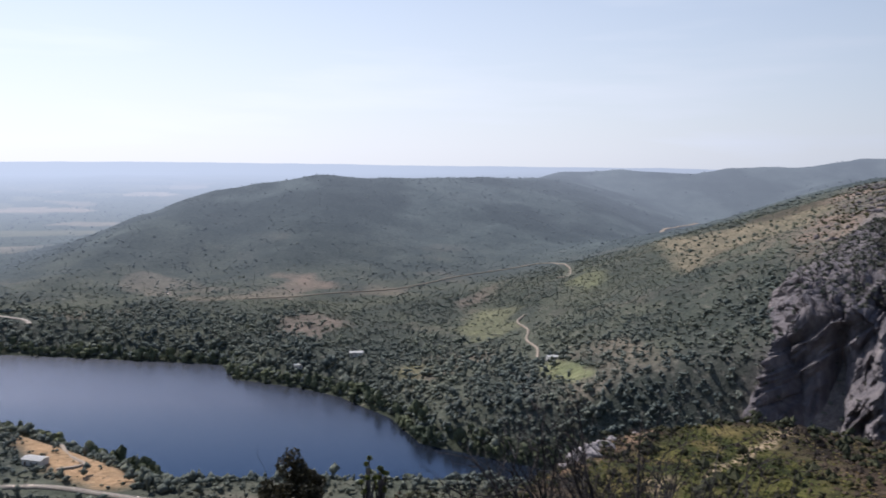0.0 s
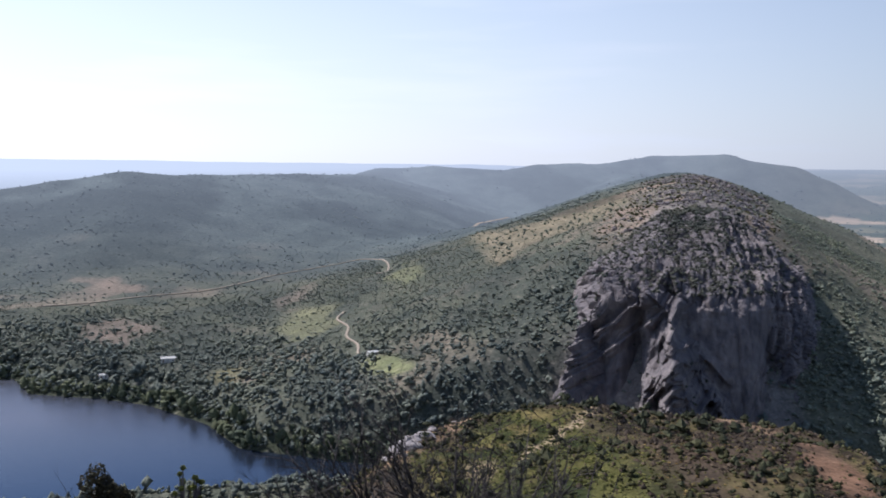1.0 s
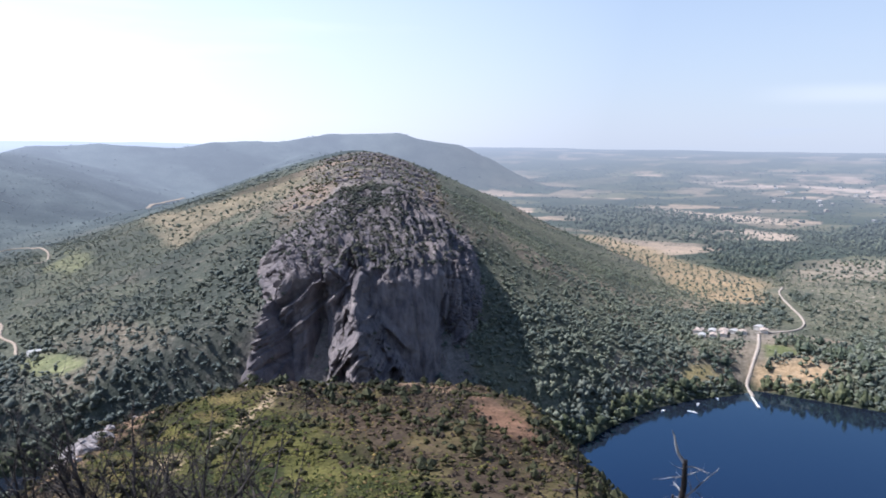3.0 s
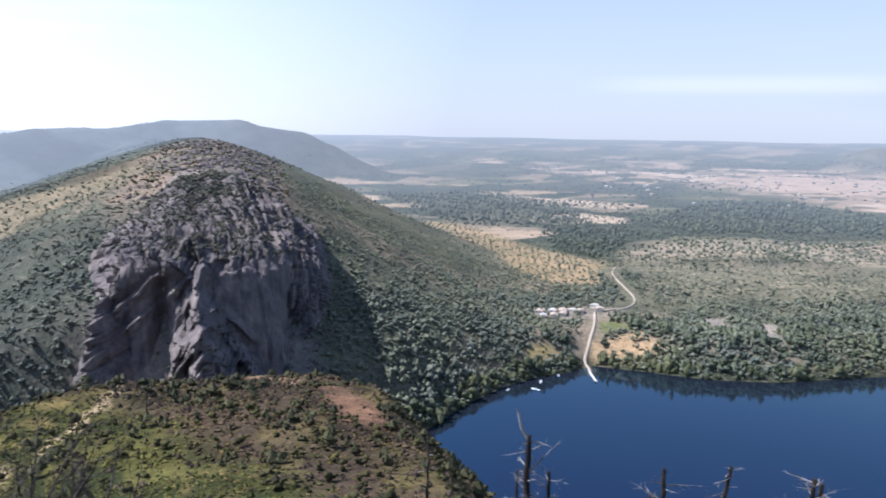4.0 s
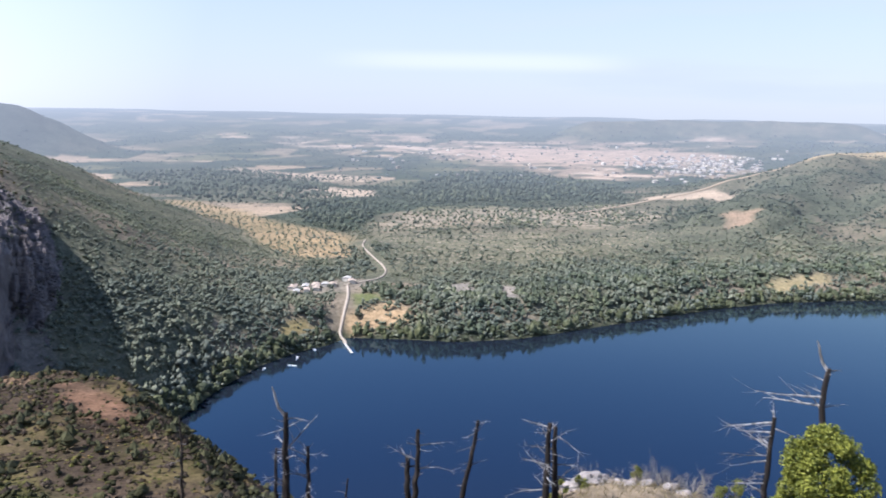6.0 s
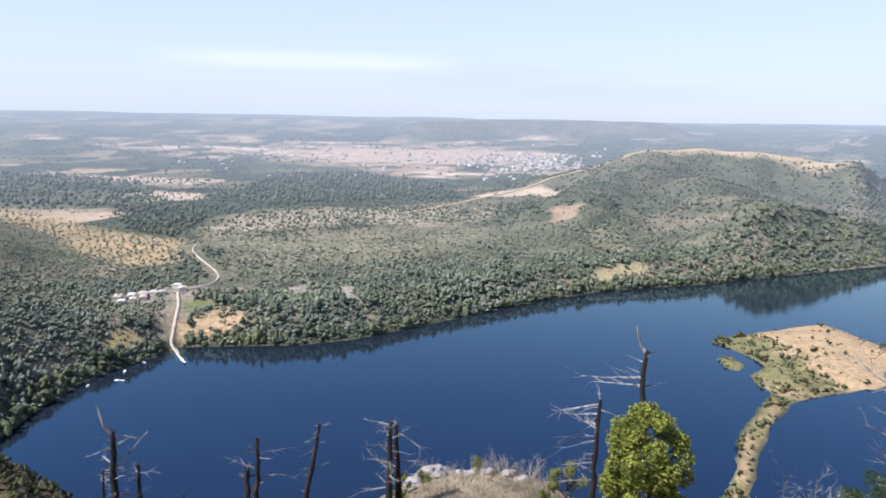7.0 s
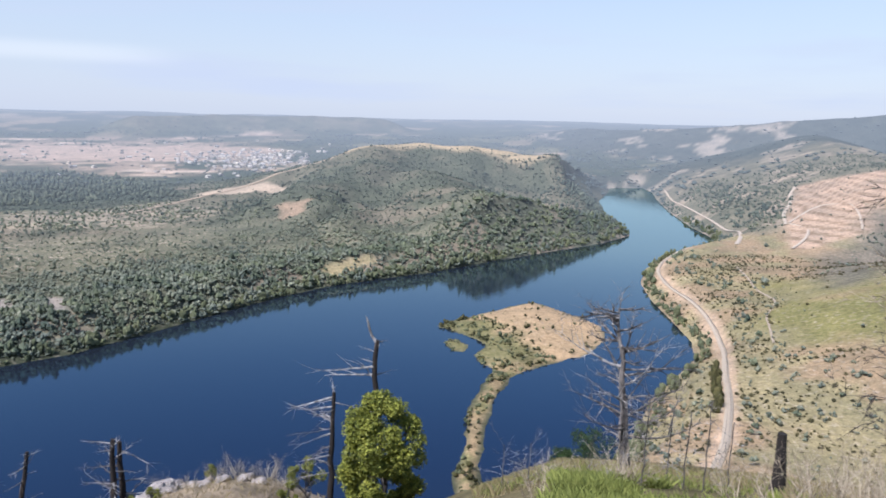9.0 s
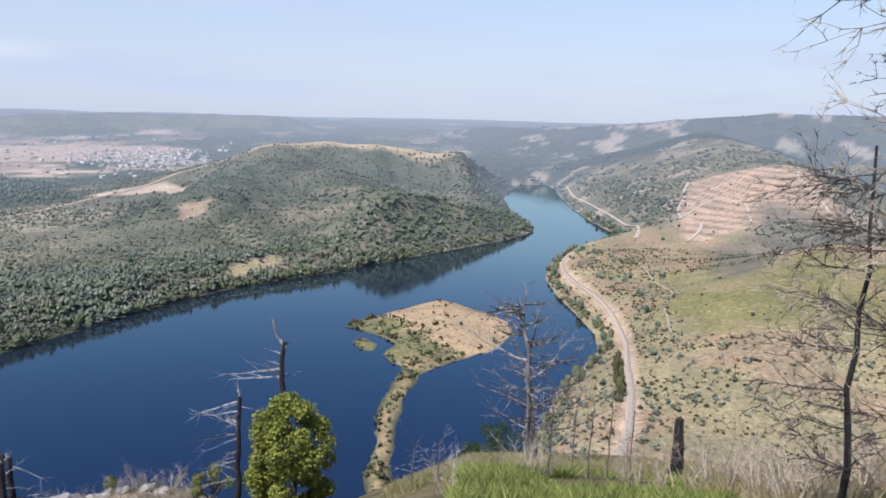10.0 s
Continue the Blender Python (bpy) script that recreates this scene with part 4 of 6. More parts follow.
plant("crown_scrub", 400, 1000, 3.6, 0.5, 1.7, 0.8, SCRUB_DARK, "dark shrubs on the rocky crown of the crag", "scrub", 1, 113, True, on_crown)
plant("scrub", 90, 360, 3.0, 0.4, 1.7, 0.85, SCRUB_DARK, "dark low scrub on the rocky shelf", "scrub", 3, 121, False, patchy(3, 0.37))
plant("heather", 90, 360, 1.6, 0.3, 1.1, 0.7, HEATH, "dry brown heather on the rocky shelf", "scrub", 1, 122, True, brown_part)
plant("broom", 90, 340, 1.0, 0.2, 0.75, 0.6, GORSE, "yellow-green broom on the rocky shelf", "scrub", 1, 123, True, green_part)
plant("grass_tuft", 90, 300, 1.9, 0.12, 0.42, 0.7, GORSE, "low yellowish tufts of grass on the shelf", "grass", 1, 128, True, on_shelf)
plant("grass_tuft", 90, 300, 2.0, 0.15, 0.5, 0.7, HEATH, "low brown tufts on the shelf", "grass", 1, 129, True, on_shelf)
plant("heather", 24, 92, 1.25, 0.15, 0.5, 0.7, HEATH, "burnt brown heather below the lookout", "scrub", 1, 133, True, on_shelf)
plant("scrub", 24, 92, 2.4, 0.2, 0.7, 0.8, SCRUB_DARK, "charred dark scrub below the lookout", "scrub", 1, 134, False, on_shelf)
plant("grass_tuft", 90, 300, 1.9, 0.18, 0.55, 0.6, OCHRE, "ochre tufts of dry grass on the shelf", "grass", 1, 135, True,
      lambda x, y, z, s: on_shelf(x, y, z, s) * smooth(0.46, 0.58, fbm(x, y, 16, 3, 46)))
plant("tall_scrub", 120, 360, 6.6, 1.0, 2.5, 0.95, SHELF_BUSH, "tall grey-green bushes on the rocky shelf", "scrub", 4, 127, False,
      lambda x, y, z, s: on_shelf(x, y, z, s) * (1 - 0.8 * poly_mask(x, y, GREEN_SHELF, 9, 22, 72)) * smooth(0.30, 0.42, fbm(x, y, 30, 3, 8)))
plant("slope_scrub", 90, 1000, 3.9, 0.5, 1.7, 0.75, DRY_SCRUB, "round brown-olive bushes on the dry slope", "scrub", 1, 124, True,
      lambda x, y, z, s: on_right_slope(x, y, z, s) * 1.5 * smooth(0.34, 0.5, fbm(x, y, 40, 3, 29)))
plant("island_scrub", 280, 760, 4.0, 0.7, 3.0, 0.9, SCRUB_DARK, "olive bushes on the sandy island", "scrub", 3, 125, False, on_island)
plant("island_scrub", 280, 760, 4.5, 0.8, 2.6, 0.9, LEAF_SHORE, "pale green bushes on the sandy island", "scrub", 2, 126, False, on_island)


def planted_rows(name, pts, along_, across, turn, lo, hi, mat, label, seed, keep=0.9, spire=0.0):
    """Trees in rows inside a plot."""
    q = np.array(pts, float)
    mid, half = q.mean(0), np.ptp(q, axis=0).max() * 0.75
    a, b = np.meshgrid(np.arange(-half, half, along_), np.arange(-half, half, across), indexing="ij")
    g = np.random.default_rng(seed)
    a, b = a.ravel() + g.normal(0, along_ * 0.3, a.size), b.ravel() + g.normal(0, across * 0.2, b.size)
    t = math.radians(turn)
    x, y = mid[0] + a * math.cos(t) - b * math.sin(t), mid[1] + a * math.sin(t) + b * math.cos(t)
    ok = (poly_mask(x, y, pts, 6, 20, seed) > 0.5) & (g.uniform(0, 1, x.size) < keep * (0.4 + 0.6 * smooth(0.35, 0.55, fbm(x, y, 60, 3, seed))))
    x, y = x[ok], y[ok]
    clumps(name, np.stack([x, y, height(x, y)], 1), lo + (hi - lo) * g.uniform(0, 1, len(x)), g.uniform(0.8, 1.2, len(x)), mat, label, "trees", 1, seed, False, True, spire)


planted_rows("orchard_trees", ORCHARD, 8, 11, 62, 1.2, 2.4, LEAF_NEAR, "rows of small olive trees on pale soil", 151)
planted_rows("young_trees", STRAW_SLOPE, 5, 9, 40, 0.7, 1.5, LEAF_NEAR, "rows of young trees on the straw slope", 152, 0.7)
planted_rows("young_trees", LEFT_FIELD, 6, 14, -15, 0.8, 1.7, LEAF_NEAR, "sparse rows of young trees on a pale terraced slope", 153, 0.6)
planted_rows("pine_plantation", PINE_WOOD, 7, 8, 30, 2.2, 3.4, LEAF_HILL, "dense dark pine plantation on the plain", 154, 0.9, 0.2)
planted_rows("pine_plantation", PINE_BAND, 10, 11, 20, 2.6, 4.2, LEAF_HILL, "loose dark pine wood on the plain", 155, 0.45, 0.2)
planted_rows("pine_plantation", BELTS[0], 11, 12, 35, 2.6, 4.2, LEAF_HILL, "long dark belt of pines across the plain", 156, 0.75, 0.2)
planted_rows("orchard_trees", PLOUGHED[0], 9, 16, 70, 1.3, 2.2, LEAF_HILL, "rows of olive trees on pale ploughed soil", 157, 0.9)
planted_rows("orchard_trees", PLOUGHED[1], 9, 15, 60, 1.3, 2.2, LEAF_HILL, "rows of olive trees on pale ploughed soil", 158, 0.9)


# ---- the crag across the gorge ----
def rock_material(name, dark, light, size):
    m, nt, b = material(name, 0.9)
    co = coords(nt)
    mp = node(nt, "ShaderNodeMapping")
    mp.inputs["Scale"].default_value, mp.inputs["Rotation"].default_value = (1.0, 1.0, 0.28), (0.25, -0.2, 0.0)
    nt.links.new(co, mp.inputs[0])
    streak = noise_tex(nt, size, 6, 0.62, mp.outputs[0])
    broad = noise_tex(nt, size * 6, 3, 0.5, co)
    c = ramp(nt, streak, [(0.25, dark), (0.5, tuple((p + q) / 2 for p, q in zip(dark, light))), (0.78, light)])
    c = mix(nt, "MULTIPLY", 0.8, c, ramp(nt, broad, [(0.3, (0.7, 0.68, 0.7)), (0.7, (1.25, 1.15, 1.05))]))
    nt.links.new(c, b.inputs["Base Color"])
    bump(nt, b, noise_tex(nt, size * 0.5, 6, 0.65, mp.outputs[0]), 1.0, size * 0.35)
    return m


# blue of the shaded, hazy face put into the crag's dark tone
CRAG_ROCK = rock_material("weathered_quartzite", (0.050, 0.049, 0.060), (0.25, 0.225, 0.225), 5.0)
RIM_ROCK = rock_material("grey_quartzite", (0.16, 0.15, 0.15), (0.48, 0.44, 0.42), 0.8)
WHITE_ROCK = rock_material("pale_quartzite", (0.17, 0.16, 0.155), (0.50, 0.47, 0.45), 0.8)


def crag():
    nth, nq = 540, 210
    turn = np.linspace(-np.pi, np.pi, nth, endpoint=False)
    turn = turn - 0.55 * np.sin(turn)                # finer on the side that faces the lookout
    th, q = np.meshgrid(turn, np.linspace(0, 1, nq), indexing="ij")
    # level, height and how far out
    z = np.interp(q, [0, 0.08, 0.55, 0.61, 0.70, 0.87, 1], [-4, 12, 92, 100, 112, 132, 141])
    fu = np.interp(q, [0, 0.08, 0.55, 0.61, 0.70, 0.87, 1], [176, 168, 147, 138, 108, 40, 0])
    fv = np.interp(q, [0, 0.08, 0.55, 0.61, 0.70, 0.87, 1], [100, 94, 72, 65, 50, 28, 0])
    c, s = np.cos(th), np.sin(th)
    p = 2.6
    n = (np.abs(c) ** p + np.abs(s) ** p) ** (-1 / p)
    u, v = -c * n * fu, s * n * fv
    v = v + np.where(v > 0, 6, 0) * (1 - q)
    warp = 12 * (fbm(v, z + 0.6 * u, 40, 3, 92) - 0.5)
    grit = fbm(v * 1.1 + z * 0.3, z + u, 7, 3, 95)
    flute = fbm(v + 0.22 * z, z * 0.16 + 0.12 * u, 26, 4, 91)
    # two smooth dark walls; the rest is broken into slabs
    def panel(v0, v1, z0, z1):
        return smooth(v0 - 4, v0 + 4, v + warp * 0.5) * (1 - smooth(v1 - 4, v1 + 4, v + warp * 0.5)) * smooth(z0 - 5, z0 + 5, z) * (1 - smooth(z1 - 6, z1 + 6, z + warp))
    plain = np.clip(panel(4, 47, -20, 101) + 0.85 * panel(-40, -14, -20, 93), 0, 1) * (c > 0)
    tent = np.clip(1 - np.abs(v + 3 - 0.16 * (86 - z)) / (0.55 * (88 - z) + 12 * (grit - 0.5)).clip(3, 34), 0, 1) * (c > 0.2)
    pillar = np.clip(1 - np.abs(v + 52 - 0.05 * z) / (0.34 * (80 - z)).clip(2, 17), 0, 1) * (c > 0.1)
    rib = np.clip(smooth(0.0, 0.2, tent) + smooth(0.0, 0.2, pillar), 0, 1)
    rough = np.clip(1 - 0.88 * plain, 0, 1) * (1 - rib) + 1.5 * rib
    # slabs lean with the beds: a sharp lip towards the sun, a long back away from it
    across = 0.83 * v - 0.55 * z + 0.35 * u + warp
    beds = 0.55 * v + 0.83 * z + 0.5 * u
    def lips(size, high, seed):
        w = across + 0.55 * size * (fbm(across, beds * 0.4, size * 2, 3, seed) - 0.5) * 3
        f = w / size - np.floor(w / size)
        amount = smooth(0.32, 0.66, fbm(across * 0.8, beds * 0.45, size * 2.4, 3, seed + 1))
        return high * amount * (np.clip(f / 0.16, 0, 1) * (1 - f) - 0.35)
    big, gap1 = parcels(across, beds * 0.24, 11, 901)
    mid, gap2 = parcels(across, beds * 0.32, 5.0, 911)
    fine, _ = parcels(across, beds * 0.6, 2.3, 921)
    slab = 3.6 * (big - 0.5) + 2.6 * (mid - 0.5) + 1.5 * (fine - 0.5) - 1.0 * (1 - smooth(0, 1.2, gap1)) - 0.7 * (1 - smooth(0, 0.6, gap2))
    saw = lips(15, 9.0, 961) + lips(7.0, 6.0, 964) + lips(3.2, 2.8, 967)
    face = smooth(0.0, 0.05, q) * (1 - 0.72 * smooth(0.58, 0.70, q))
    out = face * rough * (9 * (flute - 0.5) + slab + saw) + 2.2 * (grit - 0.5)
    # faint flutes down the smooth walls, columns on the far edge
    column = np.abs(2 * fbm(v + 0.12 * z, z * 0.08, 6, 2, 98) - 1)
    out = out + (c > 0) * face * (plain * (2.6 * (column - 0.5) + 5 * (flute - 0.5)) + smooth(44, 52, v) * 11 * (column - 0.5))
    # the buttress at the foot of the face, a pillar beside it, and clefts between
    for k in range(4):
        line = -7 + (88 - z) * (-0.16 + 0.27 * k) + 3 * (fbm(z, v * 0.3, 9, 3, 971 + k) - 0.5)
        ridge = np.clip(1 - np.abs(v - line) / np.where(v < line, 2.2, 6.0), 0, 1)
        out = out + ridge * (c > 0.2) * (5.5 + 4 * (grit - 0.5)) * smooth(88, 78, z)
    # slanting ledges that climb to the brow on the side of the sun, and two short ones on the dark wall
    for v0, z0, z1, rise, high in ((-56, 62, 112, 0.95, 6), (-62, 78, 118, 0.9, 5), (-46, 60, 104, 0.8, 4), (24, 56, 74, -1.1, 3.5), (-4, 88, 104, -0.9, 3.5), (16, 92, 112, -1.4, 4)):
        line = v0 + (z - z0) / rise + 6 * (fbm(z, v * 0.2, 12, 3, 975) - 0.5)
        ridge = np.clip(1 - np.abs(v - line) / np.where(v < line, 2.0, 7.0), 0, 1)
        out = out + ridge * (c > 0) * high * smooth(z0 - 3, z0 + 3, z) * (1 - smooth(z1 - 4, z1 + 4, z))
    front = tent ** 0.85 * (16 + 0.55 * (88 - z)) * smooth(92, 82, z) + pillar ** 0.8 * (12 + 0.4 * (80 - z)) * smooth(84, 72, z)
    gully = (c > 0.2) * (np.exp(-((v + 24 + warp * 0.4) / 4.5) ** 2) * 15 + 7 * np.exp(-((v - 50) / 6) ** 2)) * smooth(108, 70, z)
    out = out + front - gully
    # an arched brow over the wall on the side of the sun
    brow = np.exp(-((z - 96 + 0.02 * (v + 20) ** 2 * (v < -20)) / 5.0) ** 2) * smooth(-58, -48, v) * (1 - smooth(-12, 0, v)) * (c > 0.2)
    out = out + 6 * brow
    du, dv = -c * n, s * n * 0.62
    u, v = u + du * out, v + dv * out
    z = z + smooth(0.5, 0.6, q) * (1 - smooth(0.9, 1, q)) * (1.0 * slab + 0.2 * saw + 3.5 * (grit - 0.5) + 8 * (flute - 0.5))
    cx, cy = CRAG_AT[0] + 20 * CRAG_U[0], CRAG_AT[1] + 20 * CRAG_U[1]
    x, y = cx + u * CRAG_U[0] + v * CRAG_V[0], cy + u * CRAG_U[1] + v * CRAG_V[1]
    i, j = np.meshgrid(np.arange(nth), np.arange(nq - 1), indexing="ij")
    i2 = (i + 1) % nth
    f = np.stack([i * nq + j, i2 * nq + j, i2 * nq + j + 1, i * nq + j + 1], -1).reshape(-1, 4)
    me = mesh_from("crag", np.stack([x, y, z], -1).reshape(-1, 3), f, CRAG_ROCK, sharp=True)
    ob = tagged(new("crag", me), "massive dark quartzite crag with a sheer fluted face", "crag", kind="structure")
    pick = rng.uniform(0, 1, x.shape) < np.where(q > 0.60, 0.17, 0.012 * rough) * np.where(c > -0.2, 1.0, 0.3)
    pick &= (q > 0.1) & (fbm(x, y, 11, 2, 97) > 0.38)
    pts = np.stack([x[pick], y[pick], z[pick] - 0.3], 1)
    clumps("crag_scrub", pts, 0.5 + 1.3 * rng.uniform(0, 1, len(pts)) ** 2, rng.uniform(0.7, 1.2, len(pts)), CRAG_LEAF,
           "grey-green bushes clinging to the rock", "scrub", 3, 131, False, True)
    # blocks strewn over the crown behind the face
    n = 5200
    uu, vv = rng.uniform(-40, 400, n), rng.normal(6, 34, n)
    x, y = CRAG_AT[0] + uu * CRAG_U[0] + vv * CRAG_V[0], CRAG_AT[1] + uu * CRAG_U[1] + vv * CRAG_V[1]
    ok = rng.uniform(0, 1, n) < on_crown(x, y, 0, 0) * 1.3 * smooth(0.4, 0.55, fbm(x, y, 22, 3, 78))
    x, y = x[ok], y[ok]
    clumps("crown_rocks", np.stack([x, y, height(x, y) - 0.6], 1), 0.6 + 2.2 * rng.uniform(0, 1, len(x)) ** 2, rng.uniform(0.5, 0.9, len(x)), CRAG_ROCK,
           "grey quartzite blocks strewn over the crag's crown", "rocks", 1, 132)
    return ob


crag()


def ground_z(x, y):
    return float(height(np.array([float(x)]), np.array([float(y)]))[0])


def polar(az, r):
    a = math.radians(az)
    return -math.sin(a) * r, math.cos(a) * r


def part(name, bm, mat, parent, label=""):
    me = bpy.data.meshes.new(name)
    bm.to_mesh(me)
    bm.free()
    me.materials.append(mat)
    ob = new(name, me)
    ob.parent = parent
    if label:
        tagged(ob, label)
    return ob


def thing(name, x, y, z, label, cat, group="", rz=0.0):
    e = new(name)
    e.empty_display_size = 0.3
    e.matrix_basis = pose(x, y, z, 0, 0, rz)
    return tagged(e, label, cat, group)


# ---- roads, tracks and the railway ----
def dirt_material(name, a, b_, size):
    m, nt, b = material(name, 0.95)
    c = ramp(nt, noise_tex(nt, size, 5, 0.6), [(0.3, a), (0.7, b_)])
    nt.links.new(c, b.inputs["Base Color"])
    bump(nt, b, noise_tex(nt, size * 0.3, 4), 0.5, 0.1)
    return m


DIRT = dirt_material("pale_track_dirt", (0.30, 0.25, 0.20), (0.45, 0.385, 0.32), 3.0)
PATH = dirt_material("trodden_gravel", (0.26, 0.21, 0.16), (0.38, 0.31, 0.24), 2.0)
BALLAST = dirt_material("railway_ballast", (0.29, 0.24, 0.185), (0.41, 0.345, 0.27), 1.2)
STEEL, _, sb = material("rail_steel", 0.35, 1.0)
sb.inputs["Base Color"].default_value = (0.32, 0.27, 0.24, 1)
CONCRETE = dirt_material("weathered_concrete", (0.45, 0.44, 0.42), (0.62, 0.6, 0.57), 0.8)


def along(pts, step):
    """A smooth line through plan points, in even steps."""
    p = np.array(pts, float)
    p = np.vstack([2 * p[0] - p[1], p, 2 * p[-1] - p[-2]])
    out = []
    for k in range(1, len(p) - 2):
        n = max(2, int(np.hypot(*(p[k + 1] - p[k])) / step))
        for t in np.arange(n) / n:
            a, b, c, d = p[k - 1:k + 3]
            out.append(0.5 * (2 * b + (c - a) * t + (2 * a - 5 * b + 4 * c - d) * t * t + (3 * b - a - 3 * c + d) * t ** 3))
    return np.array(out + [p[-2]])


def ribbon(line, offset, width, lift, flat=False):
    """Vertices and faces of a crowned strip along a line, draped on the ground."""
    d = np.gradient(line, axis=0)
    d /= np.linalg.norm(d, axis=1)[:, None] + 1e-9
    nrm = np.stack([-d[:, 1], d[:, 0]], 1)
    rows = []
    mid = line + nrm * offset
    zc = height(mid[:, 0], mid[:, 1])
    if flat:
        k = np.ones(9) / 9
        zc = np.convolve(np.pad(zc, 4, mode="edge"), k, mode="valid")
    for w, down in ((-0.62, 0.8), (-0.5, 0.0), (0.5, 0.0), (0.62, 0.8)):
        q = mid + nrm * (w * width)
        z = zc if flat else height(q[:, 0], q[:, 1])
        rows.append(np.stack([q[:, 0], q[:, 1], np.maximum(z, 0.3) + lift - down], 1))
    v = np.stack(rows, 1).reshape(-1, 3)
    n = len(line)
    f = [[i * 4 + k, i * 4 + k + 1, i * 4 + k + 5, i * 4 + k + 4] for i in range(n - 1) for k in range(3)]
    return v, np.array(f)[:, ::-1]


def road(name, pts, width, mat, label, lift=0.5, step=6, flat=True):
    v, f = ribbon(along(pts, step), 0, width, lift + 0.5, flat)
    return tagged(new(name, mesh_from(name, v, f, mat, False)), label, "track", kind="structure")


road("dirt_road", PIER_ROAD, 2.1, DIRT, "pale dirt road running down to the water", 0.3, 2, False)
road("dirt_road", BACK_ROAD, 1.6, DIRT, "pale winding dirt road behind the hamlet")
road("dirt_road", BANK_ROAD, 4.6, DIRT, "pale road along the wooded river bank")
road("dirt_track", [(1303, -691), (1240, -650), (1176, -618), (1100, -570), (1019, -532)], 4.0, DIRT, "pale track beside the terraces")
road("dirt_track", [(1483, -1032), (1300, -900), (1160, -801), (1100, -772), (1034, -742), (943, -705)], 3.2, DIRT, "pale track climbing the terraces")
road("dirt_track", [(1022, -537), (1050, -568), (1082, -612), (1060, -634), (1020, -625), (987, -613), (946, -593)], 2.4, DIRT, "pale track winding through the terraces")
road("dirt_track", [(919, -490), (945, -515), (964, -532), (990, -545), (1022, -537)], 3.0, DIRT, "pale track at the foot of the terraces")
road("dirt_track", [(827, -381), (760, -362), (694, -341), (640, -330), (605, -311), (575, -292), (553, -283), (507, -264)], 1.3, PATH, "narrow footpath across the dry slope", 0.2)
road("dirt_track", SHOULDER_ROAD, 5.0, PATH, "pale track along the crest of the wooded hill", 0.8)
road("dirt_track", LEFT_TRACK, 1.7, PATH, "pale track through the olive scrub")
road("dirt_track", VALLEY_TRACK, 1.8, PATH, "long pale track across the valley floor", 0.8)
road("dirt_track", [(380, 1470), (396, 1496), (444, 1609), (500, 1700), (554, 1766)], 6.0, PATH, "pale road far up the valley", 1.0)
road("dirt_track", [(-430, 756), (-405, 748), (-388, 742), (-376, 728)], 3.0, DIRT, "pale road above the far bank")
road("dirt_track", [(-187, 381), (-176, 388), (-190, 402), (-205, 425)], 1.6, PATH, "worn track across the yard")

for pts, bed_width in ((RAIL_LINE, 3.7), (RAIL_LEFT, 2.8)):
    line = along(pts, 6)
    v, f = ribbon(line, 0, bed_width, 1.0, True)
    bed = tagged(new("railway", mesh_from("railway", v, f, BALLAST, False)), "single railway line on pale ballast along the bank",
                 "railway", kind="structure")
    for side in (-0.75, 0.75):
        v, f = ribbon(line, side, 0.14, 1.17, True)
        r_ = new("rail", mesh_from("rail", v, f, STEEL, False))
        r_.parent = bed
# a row of trees that shades the line
row = along([(472, -209), (440, -197), (412, -186), (396, -178)], 1.2)
row = row + np.random.default_rng(4).normal(0, 0.9, row.shape)
clumps("track_side_trees", np.column_stack([row, height(row[:, 0], row[:, 1])]), np.random.default_rng(5).uniform(1.3, 2.6, len(row)),
       np.full(len(row), 1.8), SCRUB_DARK, "row of dark trees beside the railway", "trees", 2, 141)


# ---- houses ----
PLASTER = dirt_material("white_plaster", (0.48, 0.45, 0.41), (0.70, 0.67, 0.62), 1.5)
TILES = dirt_material("faded_roof_tiles", (0.33, 0.26, 0.21), (0.48, 0.40, 0.34), 0.8)
GREY_ROOF = dirt_material("pale_sheet_roof", (0.36, 0.35, 0.33), (0.52, 0.50, 0.47), 1.2)
PANE, _, pb = material("dark_window", 0.1)
pb.inputs["Base Color"].default_value = (0.02, 0.025, 0.03, 1)
WOOD_DOOR, _, db = material("painted_door", 0.6)
db.inputs["Base Color"].default_value = (0.12, 0.08, 0.05, 1)


def box(bm, x0, y0, z0, x1, y1, z1):
    v = [bm.verts.new(c) for c in ((x0, y0, z0), (x1, y0, z0), (x1, y1, z0), (x0, y1, z0), (x0, y0, z1), (x1, y0, z1), (x1, y1, z1), (x0, y1, z1))]
    for q in ((3, 2, 1, 0), (4, 5, 6, 7), (0, 1, 5, 4), (1, 2, 6, 5), (2, 3, 7, 6), (3, 0, 4, 7)):
        bm.faces.new([v[i] for i in q])


